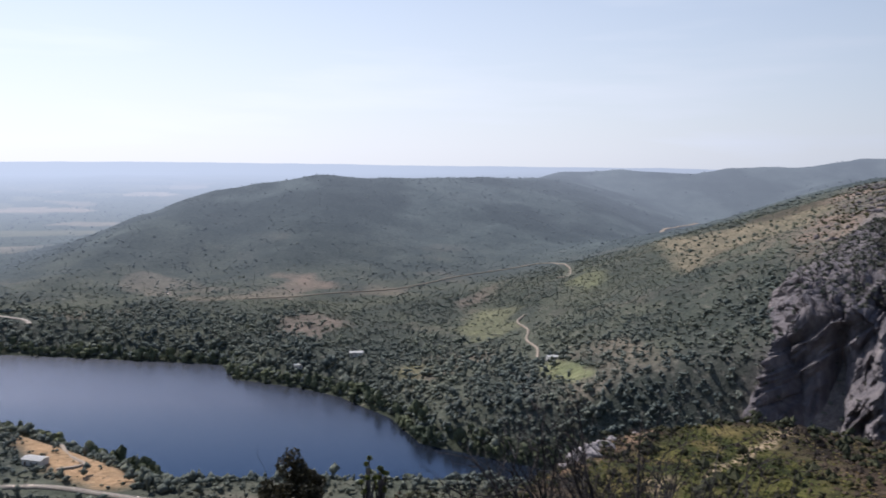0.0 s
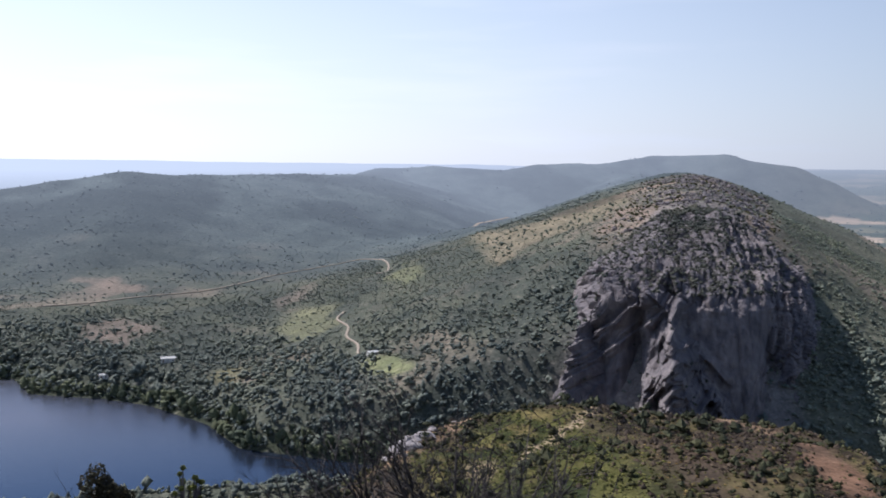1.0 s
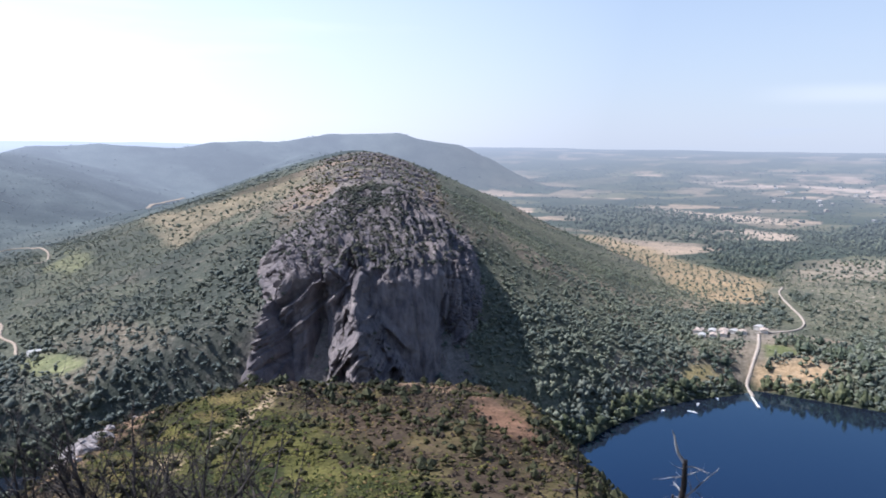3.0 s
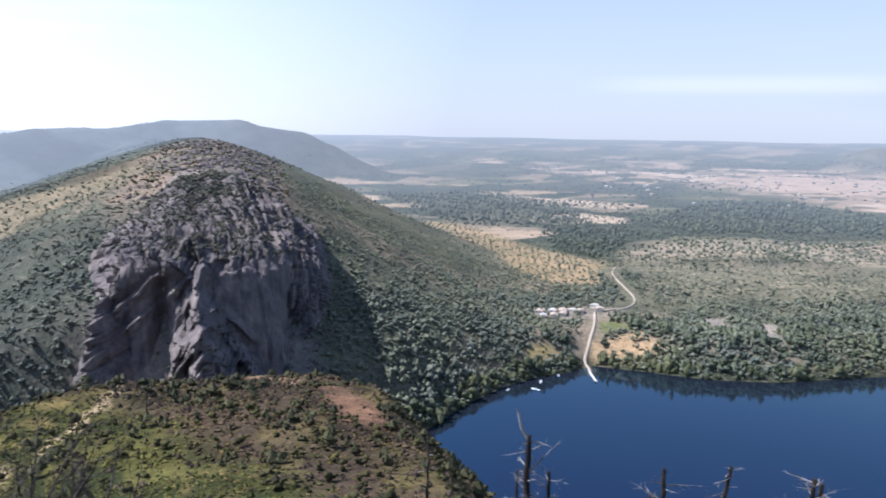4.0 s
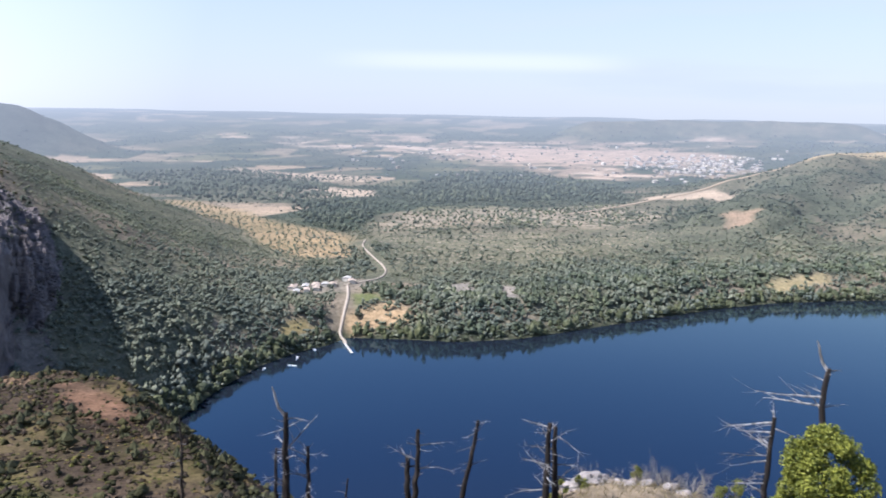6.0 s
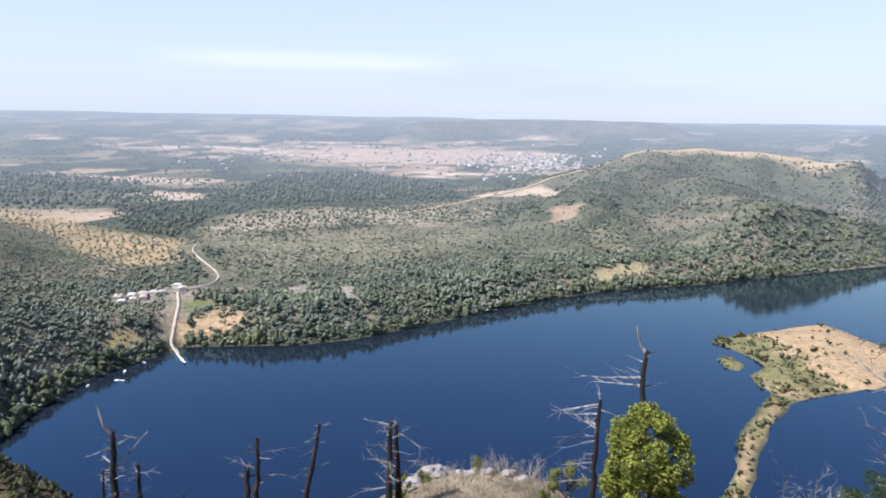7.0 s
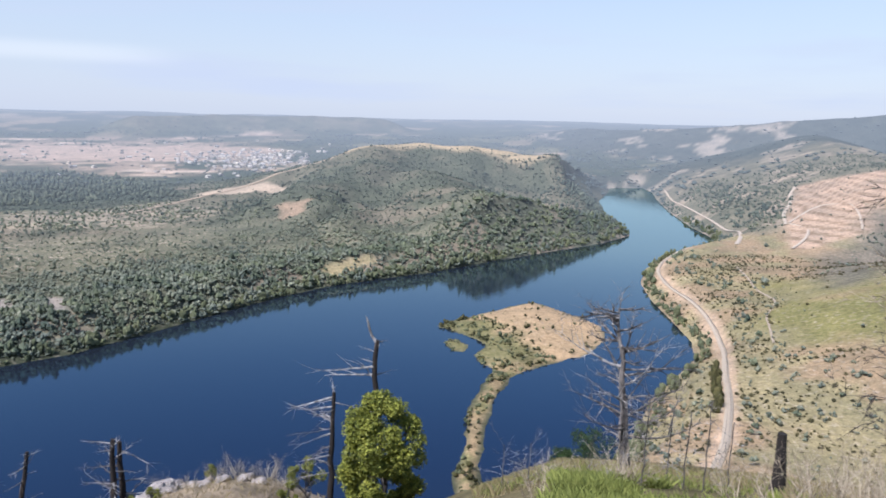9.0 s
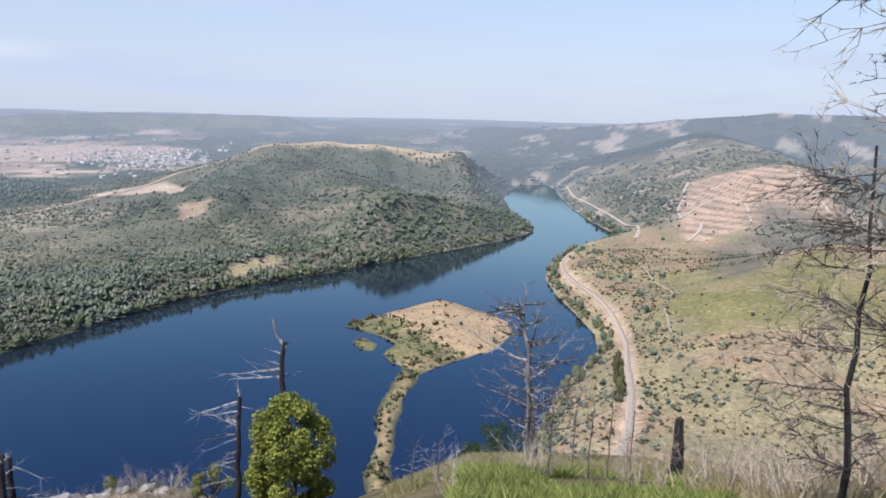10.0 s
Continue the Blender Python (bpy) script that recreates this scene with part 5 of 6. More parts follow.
def house(x, y, length, depth, wall, rz, roof_mat, label, group="houses by the water"):
    h = thing("house", x, y, ground_z(x, y) - 0.6, label, "house", group, rz)
    L, D, rise = length / 2, depth / 2, depth * 0.13
    bm = bmesh.new()
    box(bm, -L, -D, 0, L, D, wall + 0.6)
    a = [bm.verts.new(c) for c in ((-L, -D, wall + 0.6), (-L, D, wall + 0.6), (-L, 0, wall + 0.6 + rise))]
    b = [bm.verts.new(c) for c in ((L, D, wall + 0.6), (L, -D, wall + 0.6), (L, 0, wall + 0.6 + rise))]
    bm.faces.new(a[::-1])
    bm.faces.new(b[::-1])
    part("wall", bm, PLASTER, h)
    bm = bmesh.new()
    e, t = 0.4, 0.18
    for s in (-1, 1):
        top, low = wall + 0.6 + rise, wall + 0.6 - 0.1
        vs = [bm.verts.new(c) for c in ((-L - e, s * (D + e), low), (L + e, s * (D + e), low), (L + e, 0, top + 0.03), (-L - e, 0, top + 0.03),
                                        (-L - e, s * (D + e), low + t), (L + e, s * (D + e), low + t), (L + e, 0, top + t), (-L - e, 0, top + t))]
        for q in ((0, 1, 2, 3), (4, 7, 6, 5), (0, 4, 5, 1), (1, 5, 6, 2), (3, 7, 4, 0)):
            bm.faces.new([vs[i] for i in (q if s < 0 else q[::-1])])
    part("roof", bm, roof_mat, h)
    for k in range(max(2, int(length / 3))):
        wx = -L + (k + 0.5) * length / max(2, int(length / 3))
        for s in (-1, 1):
            bm = bmesh.new()
            if k == 0:
                box(bm, wx - 0.5, s * D - 0.04, 0.6, wx + 0.5, s * D + 0.04, 2.7)
                part("door", bm, WOOD_DOOR, h)
            else:
                box(bm, wx - 0.45, s * D - 0.04, 1.5, wx + 0.45, s * D + 0.04, 2.6)
                part("window", bm, PANE, h)
    return h


SHED_LABEL = "low white shed with a faded flat roof"
WHITE_LABEL = "small whitewashed house with a faded tile roof"
for x, y, a, b, c, rz, rm, lab in (
        (547, 411, 13, 6, 2.4, 25, TILES, SHED_LABEL), (558, 406, 10, 5, 2.4, 30, GREY_ROOF, SHED_LABEL),
        (566, 401, 12, 6, 2.6, 28, TILES, WHITE_LABEL), (574, 397, 8, 5, 2.4, 20, GREY_ROOF, SHED_LABEL),
        (546, 396, 9, 5, 2.4, 35, TILES, WHITE_LABEL), (536, 399, 8, 4.5, 2.3, 30, GREY_ROOF, SHED_LABEL),
        (557, 394, 9, 5, 2.4, 35, TILES, SHED_LABEL), (578, 391, 7, 5, 2.6, 40, TILES, WHITE_LABEL),
        (597, 384, 9, 6, 2.8, 35, TILES, WHITE_LABEL), (604, 394, 8, 6, 2.8, 15, GREY_ROOF, SHED_LABEL),
        (75, 540, 7, 5, 2.6, 10, GREY_ROOF, "small white hut among olive scrub"),
        (-67, 624, 10, 6, 3.0, 5, GREY_ROOF, "white cottage near the wooded shore"),
        (-112, 622, 6, 5, 2.8, 5, GREY_ROOF, "small white hut near the wooded shore"),
        (-201, 389, 11, 6, 3.0, -15, GREY_ROOF, "white shed beside the dirt yard")):
    house(x, y, a, b, c, rz, rm, lab)

# far walls get the painted haze glow as well
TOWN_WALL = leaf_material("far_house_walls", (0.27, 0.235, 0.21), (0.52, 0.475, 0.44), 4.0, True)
# the far town, hundreds of white houses
tv, tf = [], []
g = np.random.default_rng(55)
for k in range(330):
    az, r = (-81.0 + g.normal(0, 2.2), 2480 + g.normal(0, 170)) if k < 260 else (g.uniform(-88, -56), g.uniform(1900, 3000))
    x, y = polar(az, r)
    z, a, w, d, hh = ground_z(x, y) - 1, g.uniform(0, 3.1), g.uniform(3, 7), g.uniform(3, 5), g.uniform(3, 6.5)
    n = len(tv)
    for px, py, pz in ((-w, -d, 0), (w, -d, 0), (w, d, 0), (-w, d, 0), (-w, -d, hh), (w, -d, hh), (w, d, hh), (-w, d, hh), (-w, 0, hh + 2), (w, 0, hh + 2)):
        tv.append((x + px * math.cos(a) - py * math.sin(a), y + px * math.sin(a) + py * math.cos(a), z + pz))
    tf += [[n + i for i in q] for q in ((0, 1, 5, 4), (2, 3, 7, 6), (1, 2, 6, 5), (3, 0, 4, 7), (4, 5, 9, 8), (6, 7, 8, 9))]
tagged(new("town", mesh_from("town", tv, tf, TOWN_WALL)), "distant town of small white houses on the plain", "town", kind="stuff")

# ---- landing stage and boats ----
stage = thing("landing_stage", 485, 317, 0, "narrow pale concrete landing stage reaching into the water", "pier", rz=math.degrees(math.atan2(-14, -14)))
bm = bmesh.new()
box(bm, -4, -0.8, 0.55, 20, 0.8, 0.85)
part("deck", bm, CONCRETE, stage)
for k in range(5):
    for s in (-0.62, 0.62):
        bm = bmesh.new()
        bmesh.ops.create_cone(bm, cap_ends=True, segments=8, radius1=0.18, radius2=0.18, depth=3.0, matrix=Matrix.Translation((1 + 4.4 * k, s, -0.95)))
        part("pile", bm, CONCRETE, stage)
HULL, _, hb = material("white_boat_paint", 0.35)
hb.inputs["Base Color"].default_value = (0.75, 0.76, 0.78, 1)


def boat(x, y, rz, length):
    b = thing("boat", x, y, 0.0, "small white moored rowing boat on the water", "boat", "moored boats", rz)
    bm = bmesh.new()
    rows = []
    for i in range(9):
        t = i / 8
        w = 0.8 * (math.sin(math.pi * min(1, 0.25 + 0.75 * (1 - t))) ** 0.6 if t < 1 else 0.02)
        px = (t - 0.5) * length
        rows.append([bm.verts.new((px, s * w * k, z)) for s, k, z in ((-1, 1, 0.55), (-1, 0.7, 0.0), (0, 0, -0.25), (1, 0.7, 0.0), (1, 1, 0.55), (1, 0.85, 0.5), (0, 0, 0.1), (-1, 0.85, 0.5))])
    for p, q in zip(rows, rows[1:]):
        for k in range(8):
            bm.faces.new((p[k], p[(k + 1) % 8], q[(k + 1) % 8], q[k]))
    bm.faces.new(rows[0])
    part("hull", bm, HULL, b)
    for px in (-0.8, 0.5):
        bm = bmesh.new()
        box(bm, px - 0.15, -0.7, 0.38, px + 0.15, 0.7, 0.44)
        part("thwart", bm, WOOD_DOOR, b)


for x, y, rz, ln in ((443, 330, 30, 6.5), (427, 322, 100, 7), (465, 331, 60, 5), (412, 334, 20, 5)):
    boat(x, y, rz, ln)


# ---- dead trees ----
def bark_material(name, dark, pale, amount):
    m, nt, b = material(name, 0.9)
    co = coords(nt)
    mp = node(nt, "ShaderNodeMapping")
    mp.inputs["Scale"].default_value = (1.0, 1.0, 0.22)
    nt.links.new(co, mp.inputs[0])
    patch = noise_tex(nt, 0.22, 5, 0.6, mp.outputs[0])
    c = ramp(nt, patch, [(amount - 0.08, dark), (amount + 0.10, pale)])
    nt.links.new(c, b.inputs["Base Color"])
    bump(nt, b, noise_tex(nt, 0.05, 5, 0.6, mp.outputs[0]), 0.9, 0.02)
    return m


CHARRED = bark_material("charred_bark", (0.018, 0.015, 0.014), (0.14, 0.11, 0.09), 0.62)
SCORCHED = bark_material("scorched_grey_bark", (0.042, 0.038, 0.037), (0.22, 0.20, 0.19), 0.52)
BLEACHED = bark_material("bleached_grey_wood", (0.105, 0.098, 0.094), (0.32, 0.305, 0.30), 0.48)
TWIG = bark_material("burnt_twigs", (0.024, 0.020, 0.018), (0.095, 0.08, 0.07), 0.52)
STRAW_TWIG = bark_material("dry_pale_stems", (0.16, 0.13, 0.09), (0.38, 0.32, 0.24), 0.5)


def tube(bm, pts, radii, sides=6):
    """A tapering tube through points."""
    rings = []
    up = Vector((0.31, 0.2, 0.93))
    for i, p in enumerate(pts):
        d = (pts[min(i + 1, len(pts) - 1)] - pts[max(i - 1, 0)]).normalized()
        a = d.cross(up if abs(d.dot(up)) < 0.95 else Vector((1, 0, 0))).normalized()
        b = d.cross(a)
        rings.append([bm.verts.new(p + (a * math.cos(6.2832 * k / sides) + b * math.sin(6.2832 * k / sides)) * radii[i]) for k in range(sides)])
    for p, q in zip(rings, rings[1:]):
        for k in range(sides):
            bm.faces.new((p[k], p[(k + 1) % sides], q[(k + 1) % sides], q[k]))
    bm.faces.new(rings[-1])
    bm.faces.new(rings[0][::-1])


def limb(bm, rnd, start, way, length, radius, droop, twigs, depth, sides=5, wild=0.22, fine=None, thick=0.002):
    """A crooked branch; its twigs go into the mesh named fine."""
    pts, p, d = [start.copy()], start.copy(), way.normalized()
    n = max(3, int(length / 0.22)) if length < 3 else 12
    n = n if depth else max(2, n // 2)
    for i in range(n):
        d = (d + Vector((rnd.gauss(0, wild), rnd.gauss(0, wild), rnd.gauss(0, wild) + droop)) * 0.5).normalized()
        p = p + d * (length / n)
        pts.append(p.copy())
    tube(bm, pts, [radius * (1 - 0.85 * i / n) for i in range(n + 1)], sides)
    if depth > 0:
        for _ in range(twigs):
            k = rnd.randint(max(1, n // 4), n)
            side = Vector((rnd.gauss(0, 1), rnd.gauss(0, 1), rnd.gauss(0, 0.6)))
            w = ((pts[min(k + 1, n)] - pts[k - 1]).normalized() + side.normalized() * 0.9)
            limb(fine or bm, rnd, pts[k], w, length * rnd.uniform(0.2, 0.45), radius * (1 - 0.8 * k / n) * 0.5 + thick, droop * 0.5,
                 max(2, twigs // 2), depth - 1, 3 if depth < 2 else 4, wild, None, thick)


def branch_of(tree, name, mat, rnd, *shape, thick=0.002):
    """One branch as a part, with its twigs as a piece of it."""
    bm, tw = bmesh.new(), bmesh.new()
    limb(bm, rnd, *shape, fine=tw, thick=thick)
    b = part(name, bm, mat, tree)
    if tw.verts:
        tagged(part("twig", tw, mat, b), kind="stuff")
    else:
        tw.free()
    return b


def dead_tree(az, r, top_el, radius, seed, lean=0.0, branches=9, reach=1.1, crook=False, bark=None, low=0.35, twigs=4,
              droop=0.0, label="charred dead pine trunk with broken bleached branches", taper=0.06, facing=None, limbs=()):
    rnd = random.Random(seed)
    x, y = polar(az, r)
    z0 = ground_z(x, y) - 0.3
    top = EYE - r * math.tan(math.radians(-top_el))
    h = top - z0
    t = thing("dead_tree", x, y, z0, label, "dead tree", "burnt trees on the slope")
    side = Vector((math.cos(math.radians(az)), math.sin(math.radians(az)), 0))
    pts = [side * (lean * h * (i / 10 - 1)) + side * rnd.gauss(0, 0.007 * h) * (0 < i < 10) + Vector((0, 0, h * i / 10)) for i in range(11)]
    bm = bmesh.new()
    tube(bm, pts, [radius * (1.15 - taper * i) for i in range(11)], 10)
    part("trunk", bm, bark or CHARRED, t, "charred cracked bark")
    if crook:
        bm = bmesh.new()
        q = pts[-1]
        tube(bm, [q + side * a * 1.0 + Vector((0, 0, b)) for a, b in ((0.05, -0.25), (-0.12, 0.02), (-0.26, 0.22), (-0.36, 0.55), (-0.42, 0.85), (-0.50, 1.05))],
             [0.075, 0.07, 0.06, 0.05, 0.04, 0.015], 7)
        part("broken_top", bm, BLEACHED, t, "white barkless crooked tip")
    for drop, reach_right, rise in limbs:
        f = min(0.99, max(0.0, 1 - drop / h))
        i = min(9, int(f * 10))
        w = side * reach_right + Vector((-side.y, side.x, 0)) * rnd.gauss(0, 0.25) + Vector((0, 0, rise))
        branch_of(t, "branch", BLEACHED, rnd, pts[i].lerp(pts[i + 1], f * 10 - i), w + Vector((0, 0, 0.12)), w.length, 0.018 + 0.016 * w.length, -0.03, 5, 1, 6, 0.16)
    for k in range(branches):
        f = low + (1 - low) * (k + rnd.uniform(0.1, 0.9)) / branches
        i = min(9, int(f * 10))
        p = pts[i].lerp(pts[i + 1], f * 10 - i)
        a = rnd.uniform(0, 6.283) if facing is None else facing + rnd.gauss(0, 0.6)
        w = Vector((math.cos(a), math.sin(a), rnd.uniform(-0.1, 0.5)))
        branch_of(t, "branch", BLEACHED if rnd.random() < (0.12 if branches > 20 else 0.75) else SCORCHED, rnd, p, w, reach * rnd.uniform(0.35, 1.25) * (1.25 - 0.5 * f),
                  radius * rnd.uniform(0.14, 0.3), droop, twigs, 2 if twigs > 4 else 1)
    return t


dead_tree(-52.9, 30, -20.7, 0.16, 1, 0.0, 7, 1.0, True,
          limbs=((0.35, -0.42, 0.06), (0.6, 0.72, 0.28), (0.75, -0.3, 0.16), (1.55, 1.25, 1.4), (1.65, -0.35, 0.05), (1.95, -0.55, 0.18), (3.0, -0.8, 0.4)))
dead_tree(-52.2, 30.5, -23.0, 0.08, 2, 0.02, 9, 1.1, twigs=6)
dead_tree(-54.45, 30, -23.0, 0.10, 3, 0.0, 12, 1.3, twigs=7, limbs=((0.1, 0.2, 0.2), (0.4, -0.9, 0.3), (1.2, -1.1, 0.2)))
dead_tree(-57.4, 29, -25.2, 0.05, 4, 0.1, 4, 0.6)
dead_tree(-62.6, 28, -22.0, 0.12, 5, 0.02, 4, 0.8, limbs=((0.55, -0.22, 0.25), (0.6, -0.5, 0.18), (0.62, 1.15, 0.03), (1.2, -1.0, 0.45), (1.5, 1.25, -0.05)))
dead_tree(-61.8, 28.3, -23.8, 0.14, 6, -0.03, 5, 0.6, limbs=((0.1, -0.3, 0.25), (0.2, 0.05, 0.4), (0.5, -0.35, 0.1)))
dead_tree(-67.0, 30, -21.3, 0.11, 7, 0.17, 6, 0.7, limbs=((0.2, 0.45, 0.1), (0.1, -0.12, 0.1), (0.5, -0.45, -0.2), (0.55, 0.3, 0.35), (0.85, 0.32, 0.1), (1.9, 0.65, 0.2)))
dead_tree(-72.3, 27, -21.2, 0.13, 8, 0.03, 8, 1.1, twigs=6, limbs=((0.15, -0.95, 0.05), (0.3, 0.25, 0.3), (0.7, -0.3, 0.5), (1.2, -0.5, 0.5), (1.5, -0.95, 0.15), (2.4, -0.45, 0.25)))
dead_tree(-72.7, 27.3, -21.4, 0.13, 9, -0.02, 7, 1.1, twigs=6, limbs=((0.3, 1.0, -0.7), (1.4, 0.8, 0.1), (1.8, 1.1, -0.1), (2.2, 0.95, 0.0)))
dead_tree(-87.5, 24, -19.1, 0.10, 10, 0.03, 8, 1.5, twigs=7, droop=-0.12, facing=1.9,
          limbs=((0.02, -0.1, 0.12), (0.15, -1.35, -0.6), (0.3, 0.5, -0.3), (0.45, -0.85, -0.3), (0.8, -0.75, -0.05), (1.3, -0.9, -0.5), (2.0, -0.85, 0.0), (2.3, -0.65, 0.05)))
dead_tree(-90.4, 34, -15.6, 0.17, 11, 0.03, 5, 1.0, True, CHARRED, twigs=5,
          limbs=((0.55, -0.6, 0.15), (0.7, 0.18, 0.05), (1.6, 0.75, 0.05), (1.9, -0.6, 1.0), (1.2, -2.4, -0.1), (1.5, -2.3, -0.5), (1.0, -0.7, 0.05)))
dead_tree(-45.4, 46, -20.4, 0.09, 16, 0.0, 6, 0.9, label="thin charred trunk at the edge of the shelf")
dead_tree(-107.6, 27, -12.6, 0.19, 12, -0.09, 46, 2.1, False, SCORCHED, 0.22, 9, 0.12, "tall scorched leafless tree with pale spreading branches", 0.105)
dead_tree(-119.0, 16, -19.4, 0.145, 13, 0.0, 1, 0.9, False, CHARRED, 0.5, 3, 0.0, "thick charred trunk broken off short")
dead_tree(-25.5, 215, -16.9, 0.2, 14, 0.0, 2, 0.8, label="lone charred trunk standing on the scrubby shelf")
dead_tree(-14.5, 190, -18.9, 0.17, 15, 0.0, 2, 0.6, label="lone charred trunk standing on the scrubby shelf")
for k in range(12):
    az = -100.5 - k * 1.4 + random.Random(k).uniform(-0.4, 0.4)
    dead_tree(az, 14 + 6 * random.Random(k + 50).random(), (-21.8 if k < 6 else -17.8) - 2.4 * random.Random(k + 90).random(), 0.015, 30 + k, 0.03, 11, 0.7, False,
              SCORCHED, 0.2, 5, 0.1, "thin leafless burnt sapling on the slope")


def bare_tree(az, r, height_, seed, lean, label):
    rnd = random.Random(seed)
    x, y = polar(az, r)
    t = thing("bare_tree", x, y, ground_z(x, y) - 0.2, label, "dead tree", "burnt trees on the slope")
    side = Vector((math.cos(math.radians(az)), math.sin(math.radians(az)), 0))
    pts = [side * lean * i / 10 + Vector((rnd.gauss(0, 0.025), rnd.gauss(0, 0.025), height_ * i / 10)) for i in range(11)]
    bm = bmesh.new()
    tube(bm, pts, [0.045 * (1 - 0.07 * i) for i in range(11)], 9)
    part("trunk", bm, CHARRED, t, "thin scorched dark trunk")
    for k in range(52):
        i = 2 + k * 8 // 52
        a = math.radians(az) + math.pi + rnd.gauss(0, 0.9) if rnd.random() < 0.75 else rnd.uniform(0, 6.28)
        w = Vector((math.cos(a), math.sin(a), rnd.uniform(-0.25, 0.35)))
        branch_of(t, "branch", TWIG if rnd.random() < 0.7 else STRAW_TWIG, rnd, pts[i], w, rnd.uniform(0.35, 1.25), rnd.uniform(0.005, 0.012),
                  -0.02, 10, 2, 5, 0.38, thick=0.003)


bare_tree(-133.5, 7.6, 6.6, 61, 0.0, "bare burnt tree with a thicket of dark twigs")
bare_tree(-129.6, 9.5, 4.2, 62, 0.0, "thin bare tree with pale brittle twigs")


# ---- burnt shrubs ----
def burnt_shrub(az, r, tall, seed, stems=9, mat=None, label="leafless burnt shrub with dark crooked stems"):
    rnd = random.Random(seed)
    x, y = polar(az, r)
    t = thing("burnt_shrub", x, y, ground_z(x, y) - 0.1, label, "shrub", "burnt shrubs")
    for k in range(stems):
        a = rnd.uniform(0, 6.28)
        w = Vector((math.cos(a) * 0.55, math.sin(a) * 0.55, 1.0))
        branch_of(t, "stem", mat or TWIG, rnd, Vector((math.cos(a) * 0.1, math.sin(a) * 0.1, 0)), w, tall * rnd.uniform(0.6, 1.05),
                  0.015 * tall * rnd.uniform(0.6, 1.1), 0.02, 7, 2, 5, 0.25, thick=0.003 if mat is None else 0.002)
    return t


SPOTS = [(3.0, 17, 2.2), (0.5, 15, 2.0), (-2.2, 15, 2.1), (-5.0, 16, 2.6), (-7.6, 14, 2.9), (-10.0, 15, 2.7), (-12.2, 13.5, 2.8), (-14.6, 15, 2.8),
         (-16.8, 13, 2.5), (-19.0, 15, 2.6), (-21.2, 14, 2.2), (-23.5, 15, 2.1), (12.8, 20, 2.4), (7.8, 18, 2.0), (16.5, 22, 2.2), (-9.0, 17, 2.9), (-13.5, 17, 3.0)]
for k, (az, r, tall) in enumerate(SPOTS):
    burnt_shrub(az, r, tall * 1.2, 200 + k, 8)
for k, (az, r, tall) in enumerate([(-80.5, 31, 1.1), (-82.5, 31, 1.0), (-78.8, 30.5, 0.7), (-84.2, 30, 0.9), (-75.0, 31, 0.8), (-81.5, 30.3, 0.9), (-79.6, 31.2, 0.7), (-83.3, 29.4, 0.8), (-77.2, 29.6, 0.6)]):
    burnt_shrub(az, r, tall, 300 + k, 11, STRAW_TWIG, "grey-brown leafless bush on the outcrop")
g = random.Random(5)
for k in range(26):
    az = -121.5 - 9.5 * g.random() if k < 17 else -103 - 17 * g.random()
    burnt_shrub(az, 11 + 8 * g.random(), (0.9 if k < 17 else 0.55) + 0.6 * g.random(), 330 + k, 9, STRAW_TWIG, "dry pale brush with brittle stems")


# ---- leafy trees and bushes ----
def leafy_material(name, dark, light):
    m, nt, b = material(name, 0.55)
    geo = nt.nodes.new("ShaderNodeNewGeometry")
    c = ramp(nt, geo.outputs["Random Per Island"], [(0.0, dark), (1.0, light)])
    nt.links.new(c, b.inputs["Base Color"])
    tr = nt.nodes.new("ShaderNodeBsdfTranslucent")
    nt.links.new(c, tr.inputs[0])
    ms = node(nt, "ShaderNodeMixShader", Fac=0.3)
    nt.links.new(b.outputs[0], ms.inputs[1])
    nt.links.new(tr.outputs[0], ms.inputs[2])
    nt.links.new(ms.outputs[0], nt.nodes["Material Output"].inputs[0])
    return m


OAK_LEAF = leafy_material("fresh_oak_leaves", (0.058, 0.082, 0.015), (0.36, 0.37, 0.07))
DARK_LEAF = leafy_material("dark_evergreen_leaves", (0.014, 0.03, 0.01), (0.05, 0.085, 0.025))
BROWN_LEAF = leafy_material("scorched_leaves", (0.02, 0.02, 0.012), (0.07, 0.06, 0.03))
OLIVE_LEAF = leafy_material("olive_green_leaves", (0.085, 0.10, 0.02), (0.25, 0.26, 0.065))


def leaves(name, centres, spread, count, size, mat, parent, seed, label=""):
    """Small bent leaves round cluster centres, facing every way."""
    g = np.random.default_rng(seed)
    c = centres[g.integers(0, len(centres), count)]
    d = g.normal(0, 1, (count, 3))
    d /= np.linalg.norm(d, axis=1)[:, None]
    p = c[:, :3] + d * (c[:, 3:4] * spread * g.uniform(0.55, 1.05, (count, 1)))
    n = d + g.normal(0, 0.55, (count, 3))
    n /= np.linalg.norm(n, axis=1)[:, None]
    a = np.cross(n, g.normal(0, 1, (count, 3)))
    a /= np.linalg.norm(a, axis=1)[:, None]
    b = np.cross(n, a)
    s = size * g.uniform(0.6, 1.3, (count, 1))
    v = np.stack([p - a * s, p + b * s * 0.5, p + a * s, p - b * s * 0.5], 1)
    v[:, 0] -= n * s * 0.3
    v[:, 2] -= n * s * 0.3
    f = (np.arange(count) * 4)[:, None] + np.array([0, 1, 2, 3])[None]
    ob = new(name, mesh_from(name, v.reshape(-1, 3), f, mat))
    ob.parent = parent
    if label:
        tagged(ob, label)
    return ob


